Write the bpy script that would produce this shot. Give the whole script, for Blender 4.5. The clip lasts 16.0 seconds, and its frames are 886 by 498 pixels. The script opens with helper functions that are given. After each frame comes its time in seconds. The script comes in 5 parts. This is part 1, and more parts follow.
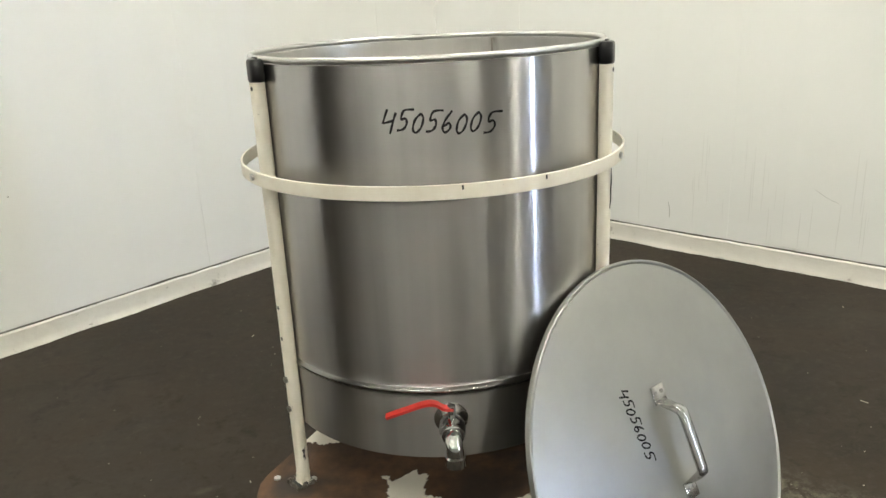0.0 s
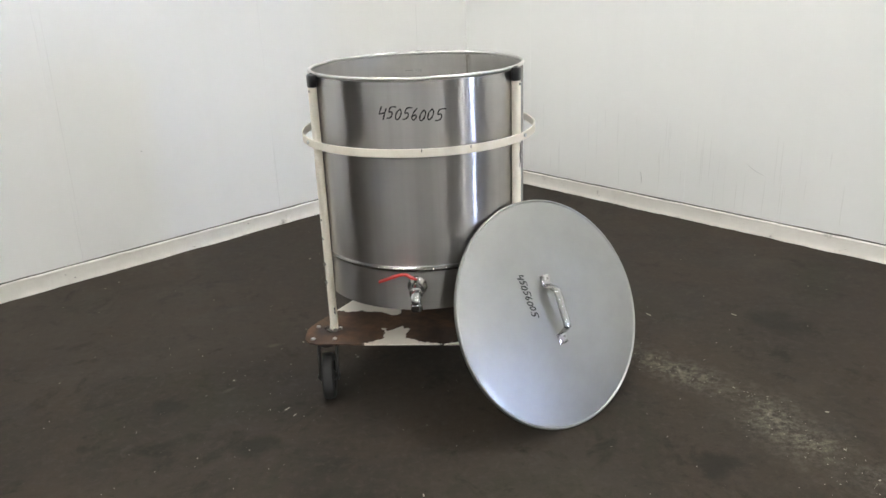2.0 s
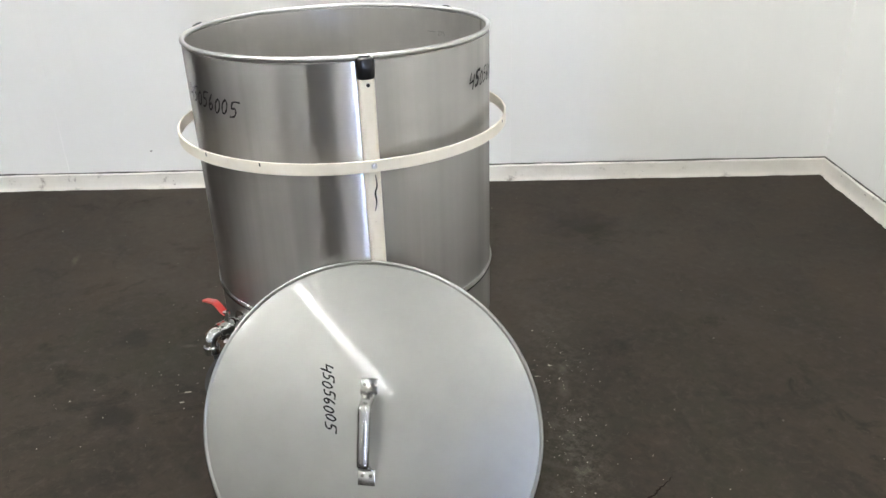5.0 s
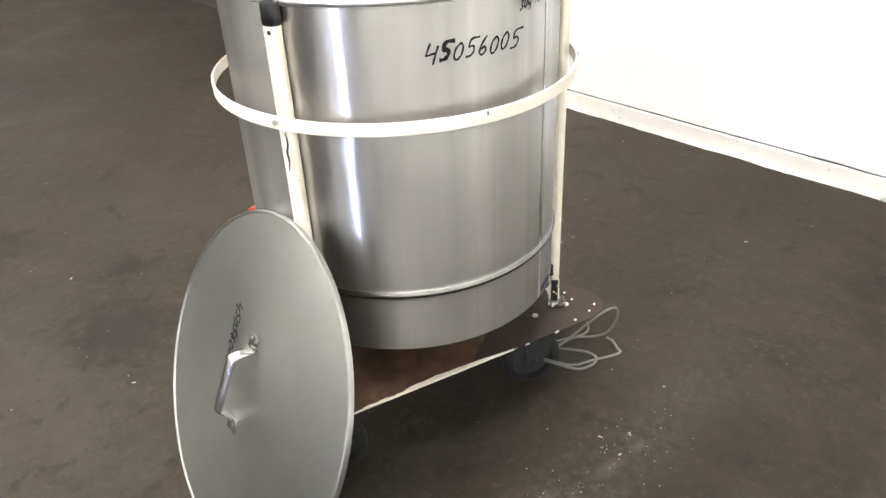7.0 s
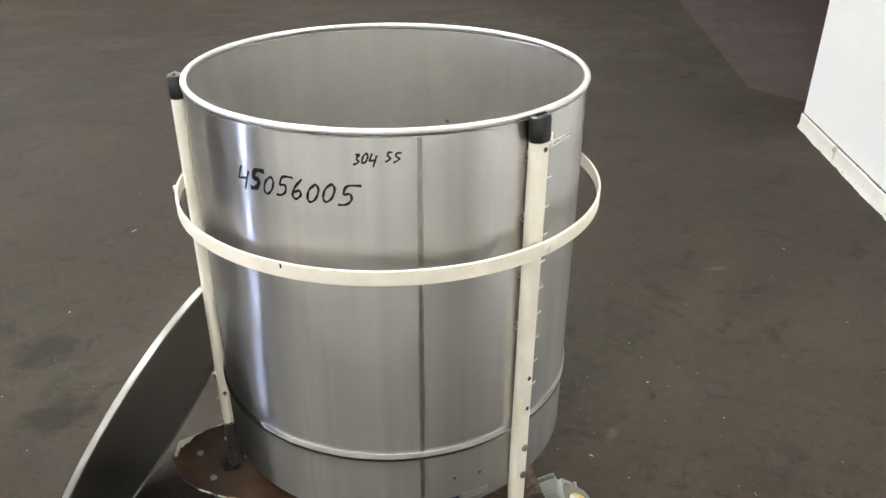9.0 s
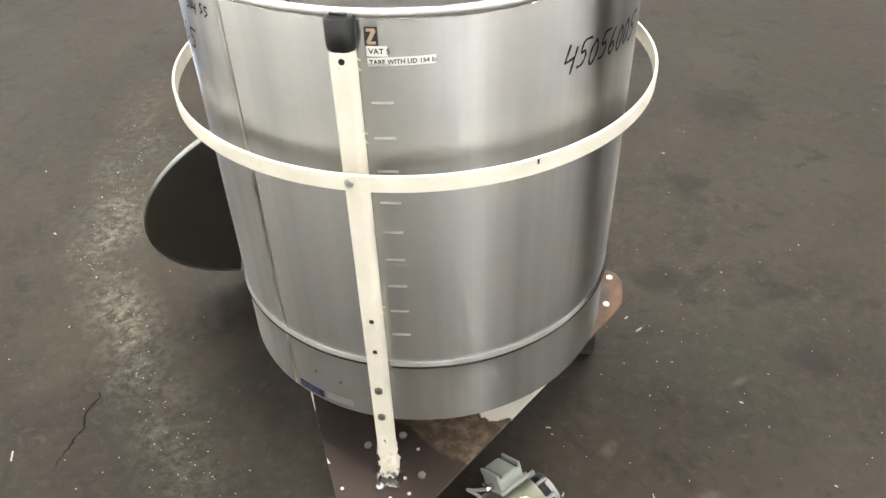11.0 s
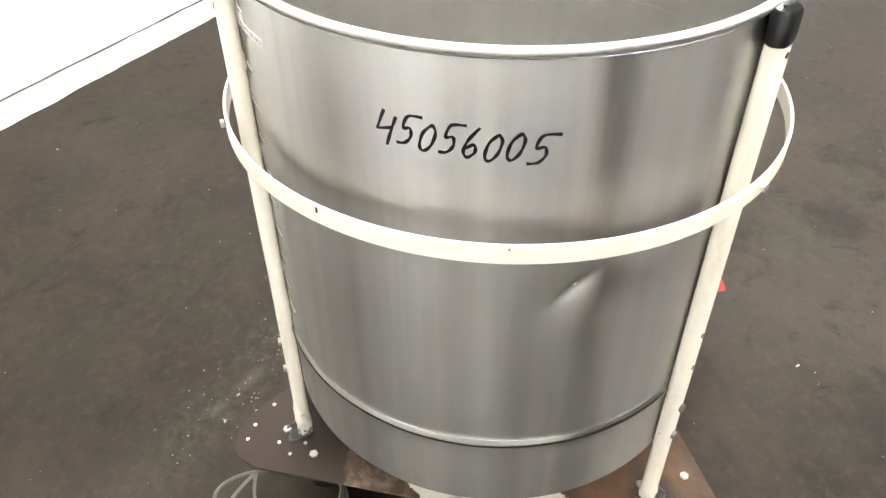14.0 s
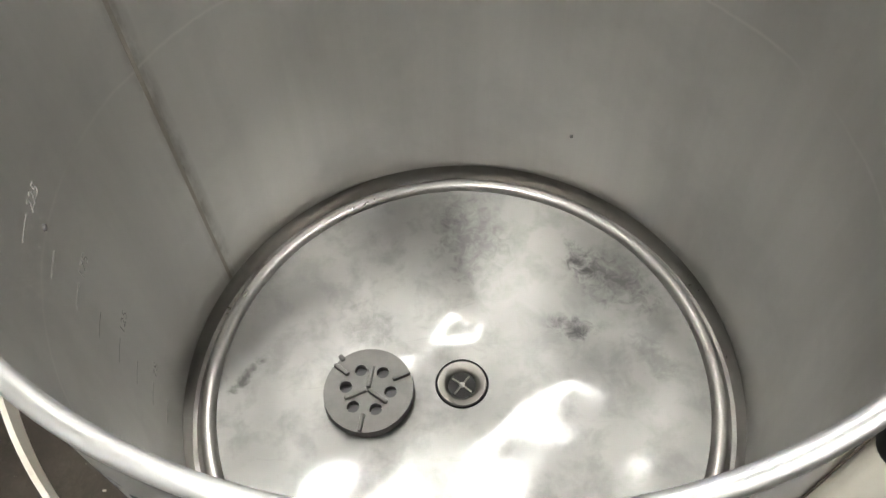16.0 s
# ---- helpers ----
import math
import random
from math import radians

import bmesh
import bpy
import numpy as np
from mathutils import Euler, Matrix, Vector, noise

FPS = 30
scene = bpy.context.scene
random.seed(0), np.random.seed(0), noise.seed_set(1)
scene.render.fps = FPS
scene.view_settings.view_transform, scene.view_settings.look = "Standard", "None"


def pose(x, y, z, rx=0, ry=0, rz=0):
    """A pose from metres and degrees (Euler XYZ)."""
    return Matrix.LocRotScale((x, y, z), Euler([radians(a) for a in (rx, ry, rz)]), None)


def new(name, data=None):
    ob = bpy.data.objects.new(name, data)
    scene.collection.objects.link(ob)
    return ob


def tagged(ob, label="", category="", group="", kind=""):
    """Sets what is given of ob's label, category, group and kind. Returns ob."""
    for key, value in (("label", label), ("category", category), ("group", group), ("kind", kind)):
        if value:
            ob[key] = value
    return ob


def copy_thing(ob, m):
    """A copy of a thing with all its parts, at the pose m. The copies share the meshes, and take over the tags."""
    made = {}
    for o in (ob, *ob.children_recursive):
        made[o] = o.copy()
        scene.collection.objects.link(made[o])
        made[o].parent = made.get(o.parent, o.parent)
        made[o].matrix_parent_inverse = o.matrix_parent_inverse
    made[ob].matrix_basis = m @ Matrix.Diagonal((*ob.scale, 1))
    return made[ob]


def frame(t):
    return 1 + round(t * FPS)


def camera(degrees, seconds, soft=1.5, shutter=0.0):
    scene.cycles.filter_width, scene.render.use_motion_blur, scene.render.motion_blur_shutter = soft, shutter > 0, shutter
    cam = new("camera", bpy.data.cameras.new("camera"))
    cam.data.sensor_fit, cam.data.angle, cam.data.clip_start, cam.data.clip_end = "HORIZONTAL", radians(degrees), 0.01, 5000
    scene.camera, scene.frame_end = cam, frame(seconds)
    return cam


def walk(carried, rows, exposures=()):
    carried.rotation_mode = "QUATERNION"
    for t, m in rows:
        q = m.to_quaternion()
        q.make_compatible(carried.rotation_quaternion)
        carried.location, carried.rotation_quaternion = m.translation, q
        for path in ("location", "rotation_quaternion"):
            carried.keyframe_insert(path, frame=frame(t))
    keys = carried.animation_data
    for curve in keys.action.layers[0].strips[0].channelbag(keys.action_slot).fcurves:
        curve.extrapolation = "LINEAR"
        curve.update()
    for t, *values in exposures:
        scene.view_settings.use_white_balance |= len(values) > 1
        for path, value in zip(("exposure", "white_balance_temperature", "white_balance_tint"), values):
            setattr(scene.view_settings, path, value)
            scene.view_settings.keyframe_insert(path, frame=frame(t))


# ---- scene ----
cam = camera(59.81, 16.0)


def stand(x, y, z, yaw, pitch, roll):
    """The camera's pose from its place, heading, tilt and lean."""
    return pose(x, y, z, 90 + pitch, 0, yaw) @ pose(0, 0, 0, 0, 0, roll)


PATH = [
    (0, -0.021, -1.726, 1.282, -1.11, -18.22, -2.72),
    (0.5, -0.240, -2.808, 1.431, -5.34, -16.01, -0.30),
    (1, -0.137, -3.231, 1.531, -4.69, -17.94, -0.49),
    (1.5, 0.110, -3.087, 1.483, 0.29, -17.96, -1.46),
    (2, 0.263, -2.787, 1.509, 3.95, -20.25, -2.20),
    (2.5, 0.555, -2.545, 1.511, 8.88, -20.47, -3.20),
    (3, 0.886, -2.344, 1.517, 17.11, -21.37, -3.17),
    (3.5, 1.082, -2.053, 1.510, 21.26, -23.43, -1.85),
    (4, 1.337, -1.772, 1.494, 32.99, -24.88, -4.09),
    (4.5, 1.566, -1.489, 1.504, 42.33, -25.10, -4.13),
    (5, 1.642, -1.142, 1.512, 48.10, -25.72, -1.76),
    (5.2, 1.687, -1.042, 1.500, 50.27, -25.45, -1.45),
    (6.25, 1.825, -0.300, 1.507, 76.50, -28.20, -2.10),
    (7.3, 1.682, 0.416, 1.518, 101.21, -30.07, -2.12),
    (7.5, 1.592, 0.533, 1.527, 105.77, -28.43, -1.21),
    (8, 1.366, 0.796, 1.550, 116.80, -25.98, -0.23),
    (8.2, 1.261, 0.922, 1.554, 121.82, -25.00, 0.10),
    (9.25, 0.650, 1.270, 1.563, 150.00, -29.40, -0.40),
    (10.3, -0.037, 1.357, 1.581, 180.46, -34.96, -1.10),
    (10.5, -0.142, 1.329, 1.587, 183.78, -35.88, -0.05),
    (11, -0.382, 1.241, 1.550, 195.45, -38.98, -1.82),
    (11.5, -0.662, 1.174, 1.546, 210.13, -42.79, -4.32),
    (12, -0.782, 0.988, 1.530, 218.60, -46.33, -0.98),
    (12.5, -0.917, 0.811, 1.545, 228.44, -46.28, 0.50),
    (13, -1.057, 0.619, 1.536, 240.41, -45.93, 0.45),
    (13.5, -1.116, 0.480, 1.542, 251.99, -41.83, -0.49),
    (14, -1.027, 0.360, 1.518, 255.66, -39.79, -0.37),
    (14.5, -0.861, 0.244, 1.535, 257.38, -38.62, -0.99),
    (15, -0.715, 0.100, 1.529, 264.35, -38.45, -1.54),
    (15.5, -0.607, -0.001, 1.532, 273.12, -43.39, -3.05),
    (16, -0.467, 0.020, 1.514, 269.82, -54.66, -2.41),
]
EXPOSURES = [(0, -0.35, 6760, 3), (0.5, -0.56, 6530, 8), (1, -0.46, 6330, 9), (1.5, -0.44, 6230, 9), (2, -0.39, 6200, 9), (3, -0.39, 6120, 9), (3.5, -0.36, 6110, 9), (4.2, -0.23, 6150, 9), (5.2, -0.17, 6150, 9),
             (7.3, 0.66, 6300, 10), (7.6, 0.50, 6300, 10), (8.2, 0.15, 6250, 9), (10.3, 0.58, 6250, 8), (11, 0.70, 6250, 8),
             (12, 1.18, 6350, 10), (13, 1.27, 6350, 10), (13.5, 1.12, 6350, 10), (14.5, 0.62, 6300, 9), (15, 0.39, 6250, 9), (16, -0.11, 6250, 9)]
walk(cam, [(row[0], stand(*row[1:])) for row in PATH], EXPOSURES)

# ---- world: the hall is closed, only a grey dusk gets past its door ----
world = bpy.data.worlds.new("world")
scene.world = world
world.use_nodes = True
sky = world.node_tree.nodes.new("ShaderNodeTexSky")
sky.sky_type, sky.sun_disc = "NISHITA", False
sky.sun_elevation, sky.sun_rotation = radians(40), radians(120)
world.node_tree.nodes["Background"].inputs["Strength"].default_value = 0.1
world.node_tree.links.new(sky.outputs["Color"], world.node_tree.nodes["Background"].inputs["Color"])

TUBE_GLOW = 155.0    # fluorescent tubes
DOOR_GLOW = 64.0    # daylight behind the tall door gap

# ---- materials ----


def material(name, rough=0.5, metal=0.0, color=(0.5, 0.5, 0.5)):
    m = bpy.data.materials.new(name)
    m.use_nodes = True
    bsdf = m.node_tree.nodes["Principled BSDF"]
    bsdf.inputs["Roughness"].default_value = rough
    bsdf.inputs["Metallic"].default_value = metal
    bsdf.inputs["Base Color"].default_value = (*color, 1)
    return m, m.node_tree, bsdf


def node(tree, kind, **sockets):
    n = tree.nodes.new(kind)
    for k, v in sockets.items():
        n.inputs[k].default_value = v
    return n


def coords(tree, scale=(1, 1, 1), which="Object"):
    c = tree.nodes.new("ShaderNodeTexCoord")
    m = tree.nodes.new("ShaderNodeMapping")
    m.inputs["Scale"].default_value = scale
    tree.links.new(c.outputs[which], m.inputs["Vector"])
    return m.outputs["Vector"]


def noise_tex(tree, vec, scale, detail=4.0, rough=0.55, distort=0.0):
    n = node(tree, "ShaderNodeTexNoise", Scale=scale, Detail=detail, Roughness=rough, Distortion=distort)
    tree.links.new(vec, n.inputs["Vector"])
    return n.outputs["Fac"]


def ramp(tree, fac, stops):
    r = tree.nodes.new("ShaderNodeValToRGB")
    els = r.color_ramp.elements
    while len(els) < len(stops):
        els.new(0.5)
    for e, (p, c) in zip(els, stops):
        e.position = p
        e.color = (*c, 1) if len(c) == 3 else c
    tree.links.new(fac, r.inputs["Fac"])
    return r.outputs["Color"]


def grey(v):
    return (v, v, v)


def mixc(tree, a, b, fac, mode="MIX"):
    m = tree.nodes.new("ShaderNodeMix")
    m.data_type, m.blend_type = "RGBA", mode
    for idx, val in ((6, a), (7, b), (0, fac)):
        sock = m.inputs[idx]
        if hasattr(val, "is_output"):
            tree.links.new(val, sock)
        elif isinstance(val, (int, float)):
            sock.default_value = val
        else:
            sock.default_value = (*val, 1)
    return m.outputs[2]


def math_node(tree, op, a, b=0.0, clamp=False):
    m = tree.nodes.new("ShaderNodeMath")
    m.operation, m.use_clamp = op, clamp
    for i, val in enumerate((a, b)):
        if hasattr(val, "is_output"):
            tree.links.new(val, m.inputs[i])
        else:
            m.inputs[i].default_value = val
    return m.outputs[0]


def bump(tree, bsdf, height, strength=0.2, distance=0.002):
    b = node(tree, "ShaderNodeBump", Strength=strength, Distance=distance)
    tree.links.new(height, b.inputs["Height"])
    tree.links.new(b.outputs["Normal"], bsdf.inputs["Normal"])


def to_range(tree, fac, low, high):
    m = tree.nodes.new("ShaderNodeMapRange")
    m.inputs["To Min"].default_value, m.inputs["To Max"].default_value = low, high
    m.inputs["From Min"].default_value, m.inputs["From Max"].default_value = 0.3, 0.7
    tree.links.new(fac, m.inputs["Value"])
    return m.outputs["Result"]


def brushed_steel(name, base, streak=0.12):
    """Stainless sheet brushed up and down: mirror-sharp round the axis, drawn out along it, with faint upright run
    marks and reflected bands put into the colour.
    """
    m, t, b = material(name, 0.3, 1.0, base)
    t.nodes.remove(b)
    runs = noise_tex(t, coords(t, (30, 30, 0.9)), 1.0, 6.0, 0.65)
    mirror_bands = noise_tex(t, coords(t, (7, 7, 0.15)), 1.0, 3.0, 0.6)
    blot = noise_tex(t, coords(t, (1, 1, 1)), 5.0, 5.0)
    lo = tuple(c * (1 - streak) for c in base)
    # broad upright tones painted in, like surroundings mirrored in the steel
    col = mixc(t, lo, base, ramp(t, mirror_bands, [(0.38, grey(0)), (0.62, grey(1))]))
    col = mixc(t, col, tuple(c * 0.80 for c in base), ramp(t, runs, [(0.42, grey(0)), (0.72, grey(0.8))]))
    col = mixc(t, col, tuple(c * 0.86 for c in base), ramp(t, blot, [(0.45, grey(0)), (0.75, grey(0.5))]))
    tan = t.nodes.new("ShaderNodeTangent")
    tan.direction_type, tan.axis = "RADIAL", "Z"
    grain = node(t, "ShaderNodeBump", Strength=0.10, Distance=0.0006)
    t.links.new(noise_tex(t, coords(t, (45, 45, 0.5)), 1.0, 3.0, 0.5), grain.inputs["Height"])
    layers = []
    for rough, aniso in ((0.225, 0.76), (0.37, 0.48)):
        g = t.nodes.new("ShaderNodeBsdfAnisotropic")
        g.distribution = "GGX"
        g.inputs["Anisotropy"].default_value = aniso
        r = math_node(t, "ADD", rough, math_node(t, "MULTIPLY", math_node(t, "SUBTRACT", runs, 0.5), 0.05))
        t.links.new(r, g.inputs["Roughness"])
        t.links.new(col, g.inputs["Color"])
        t.links.new(tan.outputs["Tangent"], g.inputs["Tangent"])
        t.links.new(grain.outputs["Normal"], g.inputs["Normal"])
        layers.append(g.outputs[0])
    mix = t.nodes.new("ShaderNodeMixShader")
    mix.inputs[0].default_value = 0.34
    t.links.new(layers[0], mix.inputs[1])
    t.links.new(layers[1], mix.inputs[2])
    t.links.new(mix.outputs[0], t.nodes["Material Output"].inputs["Surface"])
    return m


STEEL = brushed_steel("steel_brushed", (0.685, 0.672, 0.655), 0.30)


def inside_steel():
    """Dull frosted steel inside the vat, browned beside the weld seam."""
    base = (0.81, 0.795, 0.77)
    m, t, b = material("steel_inside", 0.32, 1.0, base)
    runs = noise_tex(t, coords(t, (22, 22, 1.6)), 1.0, 5.0, 0.6)
    blot = noise_tex(t, coords(t), 6.0, 5.0, 0.6)
    col = mixc(t, base, tuple(c * 0.9 for c in base), ramp(t, runs, [(0.40, grey(0)), (0.75, grey(0.7))]))
    col = mixc(t, col, tuple(c * 0.82 for c in base), ramp(t, blot, [(0.48, grey(0)), (0.75, grey(0.7))]))
    geo = t.nodes.new("ShaderNodeNewGeometry")
    sep = t.nodes.new("ShaderNodeSeparateXYZ")
    t.links.new(geo.outputs["Position"], sep.inputs[0])
    s = radians(62.2)
    off = math_node(t, "SUBTRACT", math_node(t, "MULTIPLY", sep.outputs["Y"], math.cos(s)), math_node(t, "MULTIPLY", sep.outputs["X"], math.sin(s)))
    near = math_node(t, "SUBTRACT", 1.0, math_node(t, "MULTIPLY", math_node(t, "ABSOLUTE", off), 60.0), True)
    near = math_node(t, "MULTIPLY", near, math_node(t, "GREATER_THAN", sep.outputs["Y"], 0.2))
    stain = math_node(t, "MULTIPLY", near, ramp(t, noise_tex(t, coords(t, (1, 1, 0.35)), 24.0, 5.0, 0.65), [(0.40, grey(0)), (0.68, grey(0.9))]))
    col = mixc(t, col, (0.20, 0.17, 0.14), stain)
    # faint paler ring, broken up by noise, round the wall near z 0.96
    faint_mark = math_node(t, "ABSOLUTE", math_node(t, "SUBTRACT", sep.outputs["Z"], math_node(t, "ADD", 0.958, math_node(t, "MULTIPLY", blot, 0.02))))
    faint_mark = math_node(t, "SUBTRACT", 1.0, math_node(t, "MULTIPLY", faint_mark, 320.0), True)
    faint_mark = math_node(t, "MULTIPLY", faint_mark, ramp(t, noise_tex(t, coords(t), 5.0, 4.0, 0.6), [(0.42, grey(0)), (0.62, grey(0.6))]))
    col = mixc(t, col, (0.93, 0.91, 0.88), faint_mark)
    t.links.new(col, b.inputs["Base Color"])
    t.links.new(to_range(t, blot, 0.31, 0.38), b.inputs["Roughness"])
    return m


STEEL_IN = inside_steel()


def plain_steel(name, base, rough, scale=14.0, spread=0.12, relief=0.06):
    m, t, b = material(name, rough, 1.0, base)
    n = noise_tex(t, coords(t), scale, 6.0, 0.6)
    t.links.new(to_range(t, n, rough - spread / 2, rough + spread / 2), b.inputs["Roughness"])
    t.links.new(mixc(t, tuple(c * 0.8 for c in base), base, ramp(t, n, [(0.3, grey(0)), (0.6, grey(1))])), b.inputs["Base Color"])
    if relief:
        bump(t, b, noise_tex(t, coords(t), scale * 5), relief, 0.001)
    return m


RIM_STEEL = plain_steel("steel_rolled_rim", (0.66, 0.65, 0.63), 0.40, 7.0, 0.10, 0.0)
CHROME = plain_steel("chrome", (0.75, 0.75, 0.74), 0.12)
# same sheet as the wall, coloured darker to dim the bead's reflected highlight
BEAD_DIMMED = plain_steel("steel_bead_dimmed", (0.27, 0.264, 0.254), 0.22, 7.0, 0.10, 0.0)
HANDLE_STEEL = plain_steel("satin_handle_steel", (0.58, 0.575, 0.56), 0.21, 30)
ZINC = plain_steel("zinc_bolt", (0.72, 0.72, 0.70), 0.38, 60)
DULL_STEEL = plain_steel("dull_cast_steel", (0.32, 0.31, 0.30), 0.45, 40)
WELD = plain_steel("weld_bead", (0.13, 0.115, 0.10), 0.45, 80, 0.12, 0.3)
STRAINER = plain_steel("dark_cast_strainer", (0.115, 0.112, 0.106), 0.5, 45, 0.1, 0.12)
OUTLET_STEEL = plain_steel("turned_outlet_steel", (0.22, 0.21, 0.19), 0.4, 40)
RING_STEEL = plain_steel("rolled_ring_steel", (0.43, 0.415, 0.395), 0.32, 18, 0.1, 0.0)
SEAM_STEEL = plain_steel("heat_tinted_seam", (0.43, 0.405, 0.375), 0.36, 30)
SEAM_IN = plain_steel("heat_tinted_inner_seam", (0.50, 0.46, 0.41), 0.46, 30)


def pan_material():
    """Vat bottom with a cloudy film, faint rubbed marks and a few dark smears of residue."""
    m, t, b = material("steel_vat_bottom", 0.3, 1.0, (0.6, 0.59, 0.565))
    v = coords(t)
    big = noise_tex(t, v, 7.0, 3.0, 0.5)
    cloud = noise_tex(t, v, 21.0, 7.0, 0.62, 0.25)
    fine = noise_tex(t, v, 55.0, 5.0, 0.65, 0.6)
    col = mixc(t, (0.27, 0.266, 0.252), (0.20, 0.197, 0.187), ramp(t, big, [(0.36, grey(0)), (0.70, grey(0.9))]))
    col = mixc(t, col, (0.135, 0.133, 0.127), ramp(t, cloud, [(0.47, grey(0)), (0.64, grey(0.5))]))
    faint_mark = noise_tex(t, coords(t, (26, 7, 1)), 1.0, 6.0, 0.7, 0.8)
    col = mixc(t, col, (0.14, 0.138, 0.132), ramp(t, faint_mark, [(0.63, grey(0)), (0.78, grey(0.55))]))
    geo = t.nodes.new("ShaderNodeNewGeometry")
    for x, y, turn, half_x, half_y, depth in ((0.190, -0.188, 20, 0.052, 0.026, 1.0), (0.078, -0.166, 70, 0.050, 0.026, 1.0), (0.020, 0.300, -35, 0.055, 0.012, 0.7),
                                              (0.15, -0.235, 50, 0.10, 0.06, 0.75), (0.24, -0.03, 10, 0.12, 0.08, 0.6), (0.10, 0.13, 60, 0.06, 0.05, 0.35), (0.02, -0.27, 30, 0.07, 0.03, 0.4)):
        d = t.nodes.new("ShaderNodeMapping")
        d.vector_type = "TEXTURE"
        d.inputs["Location"].default_value = (x, y, 0.54)
        d.inputs["Rotation"].default_value = (0, 0, radians(turn))
        d.inputs["Scale"].default_value = (half_x, half_y, 1)
        t.links.new(geo.outputs["Position"], d.inputs["Vector"])
        ln = t.nodes.new("ShaderNodeVectorMath")
        ln.operation = "LENGTH"
        t.links.new(d.outputs["Vector"], ln.inputs[0])
        near = math_node(t, "SUBTRACT", 1.0, ln.outputs["Value"])
        smear = math_node(t, "ADD", math_node(t, "MULTIPLY", near, 0.34), math_node(t, "SUBTRACT", fine, 0.56))
        near_mask = ramp(t, near, [(0.0, grey(0)), (0.35, grey(1))])
        col = mixc(t, col, (0.03, 0.03, 0.028), math_node(t, "MULTIPLY", math_node(t, "MULTIPLY", ramp(t, smear, [(0.0, grey(0)), (0.30, grey(0.95))]), near_mask), depth))
    t.links.new(col, b.inputs["Base Color"])
    t.links.new(to_range(t, big, 0.44, 0.54), b.inputs["Roughness"])
    # the polished skin over the clouded film
    b.inputs["Coat Weight"].default_value = 0.55
    b.inputs["Coat IOR"].default_value = 1.75
    b.inputs["Coat Roughness"].default_value = 0.11
    return m


PAN = pan_material()


def lid_material():
    m, t, b = material("steel_lid", 0.42, 1.0, (0.635, 0.62, 0.595))
    cloud = noise_tex(t, coords(t), 7.0, 6.0, 0.65)
    t.links.new(mixc(t, (0.34, 0.341, 0.320), (0.44, 0.441, 0.414), cloud), b.inputs["Base Color"])
    t.links.new(to_range(t, noise_tex(t, coords(t), 9.0, 5.0, 0.6), 0.37, 0.43), b.inputs["Roughness"])
    b.inputs["Anisotropic"].default_value = 0.3
    b.inputs["Anisotropic Rotation"].default_value = 0.25
    tan = t.nodes.new("ShaderNodeTangent")
    tan.direction_type, tan.axis = "RADIAL", "Z"
    t.links.new(tan.outputs["Tangent"], b.inputs["Tangent"])
    b.inputs["Coat Weight"].default_value = 0.14
    b.inputs["Coat IOR"].default_value = 2.0
    b.inputs["Coat Roughness"].default_value = 0.055
    return m


LID = lid_material()


def cream_paint(name, flake_low=None, bare=0.7):
    """Cream enamel on iron; below flake_low (world height) it has come off in patches down to black scale."""
    m, t, b = material(name, 0.42, 0.0, (0.78, 0.72, 0.60))
    n = noise_tex(t, coords(t), 18.0, 6.0, 0.65)
    col = mixc(t, (0.84, 0.795, 0.69), (0.74, 0.675, 0.55), ramp(t, n, [(0.4, grey(0)), (0.75, grey(0.7))]))
    spots = noise_tex(t, coords(t), 70.0, 3.0, 0.6)
    chips = ramp(t, spots, [(0.74, grey(0)), (0.76, grey(1))])
    col = mixc(t, col, (0.06, 0.05, 0.045), chips)
    if flake_low:
        geo = t.nodes.new("ShaderNodeNewGeometry")
        sep = t.nodes.new("ShaderNodeSeparateXYZ")
        t.links.new(geo.outputs["Position"], sep.inputs[0])
        low = math_node(t, "SUBTRACT", flake_low, sep.outputs["Z"])
        patch = noise_tex(t, coords(t, (1, 1, 0.45)), 34.0, 4.0, 0.6)
        f = math_node(t, "ADD", math_node(t, "MULTIPLY", low, bare), math_node(t, "SUBTRACT", patch, 0.68))
        mask = ramp(t, f, [(0.0, grey(0)), (0.03, grey(1))])
        col = mixc(t, col, (0.035, 0.03, 0.028), mask)
        bump(t, b, mask, -0.6, 0.001)
    t.links.new(col, b.inputs["Base Color"])
    return m


CREAM = cream_paint("cream_enamel")
CREAM_LEG = cream_paint("cream_enamel_flaking", 0.42)
CREAM_BARE = cream_paint("cream_enamel_half_gone", 0.50, 1.5)


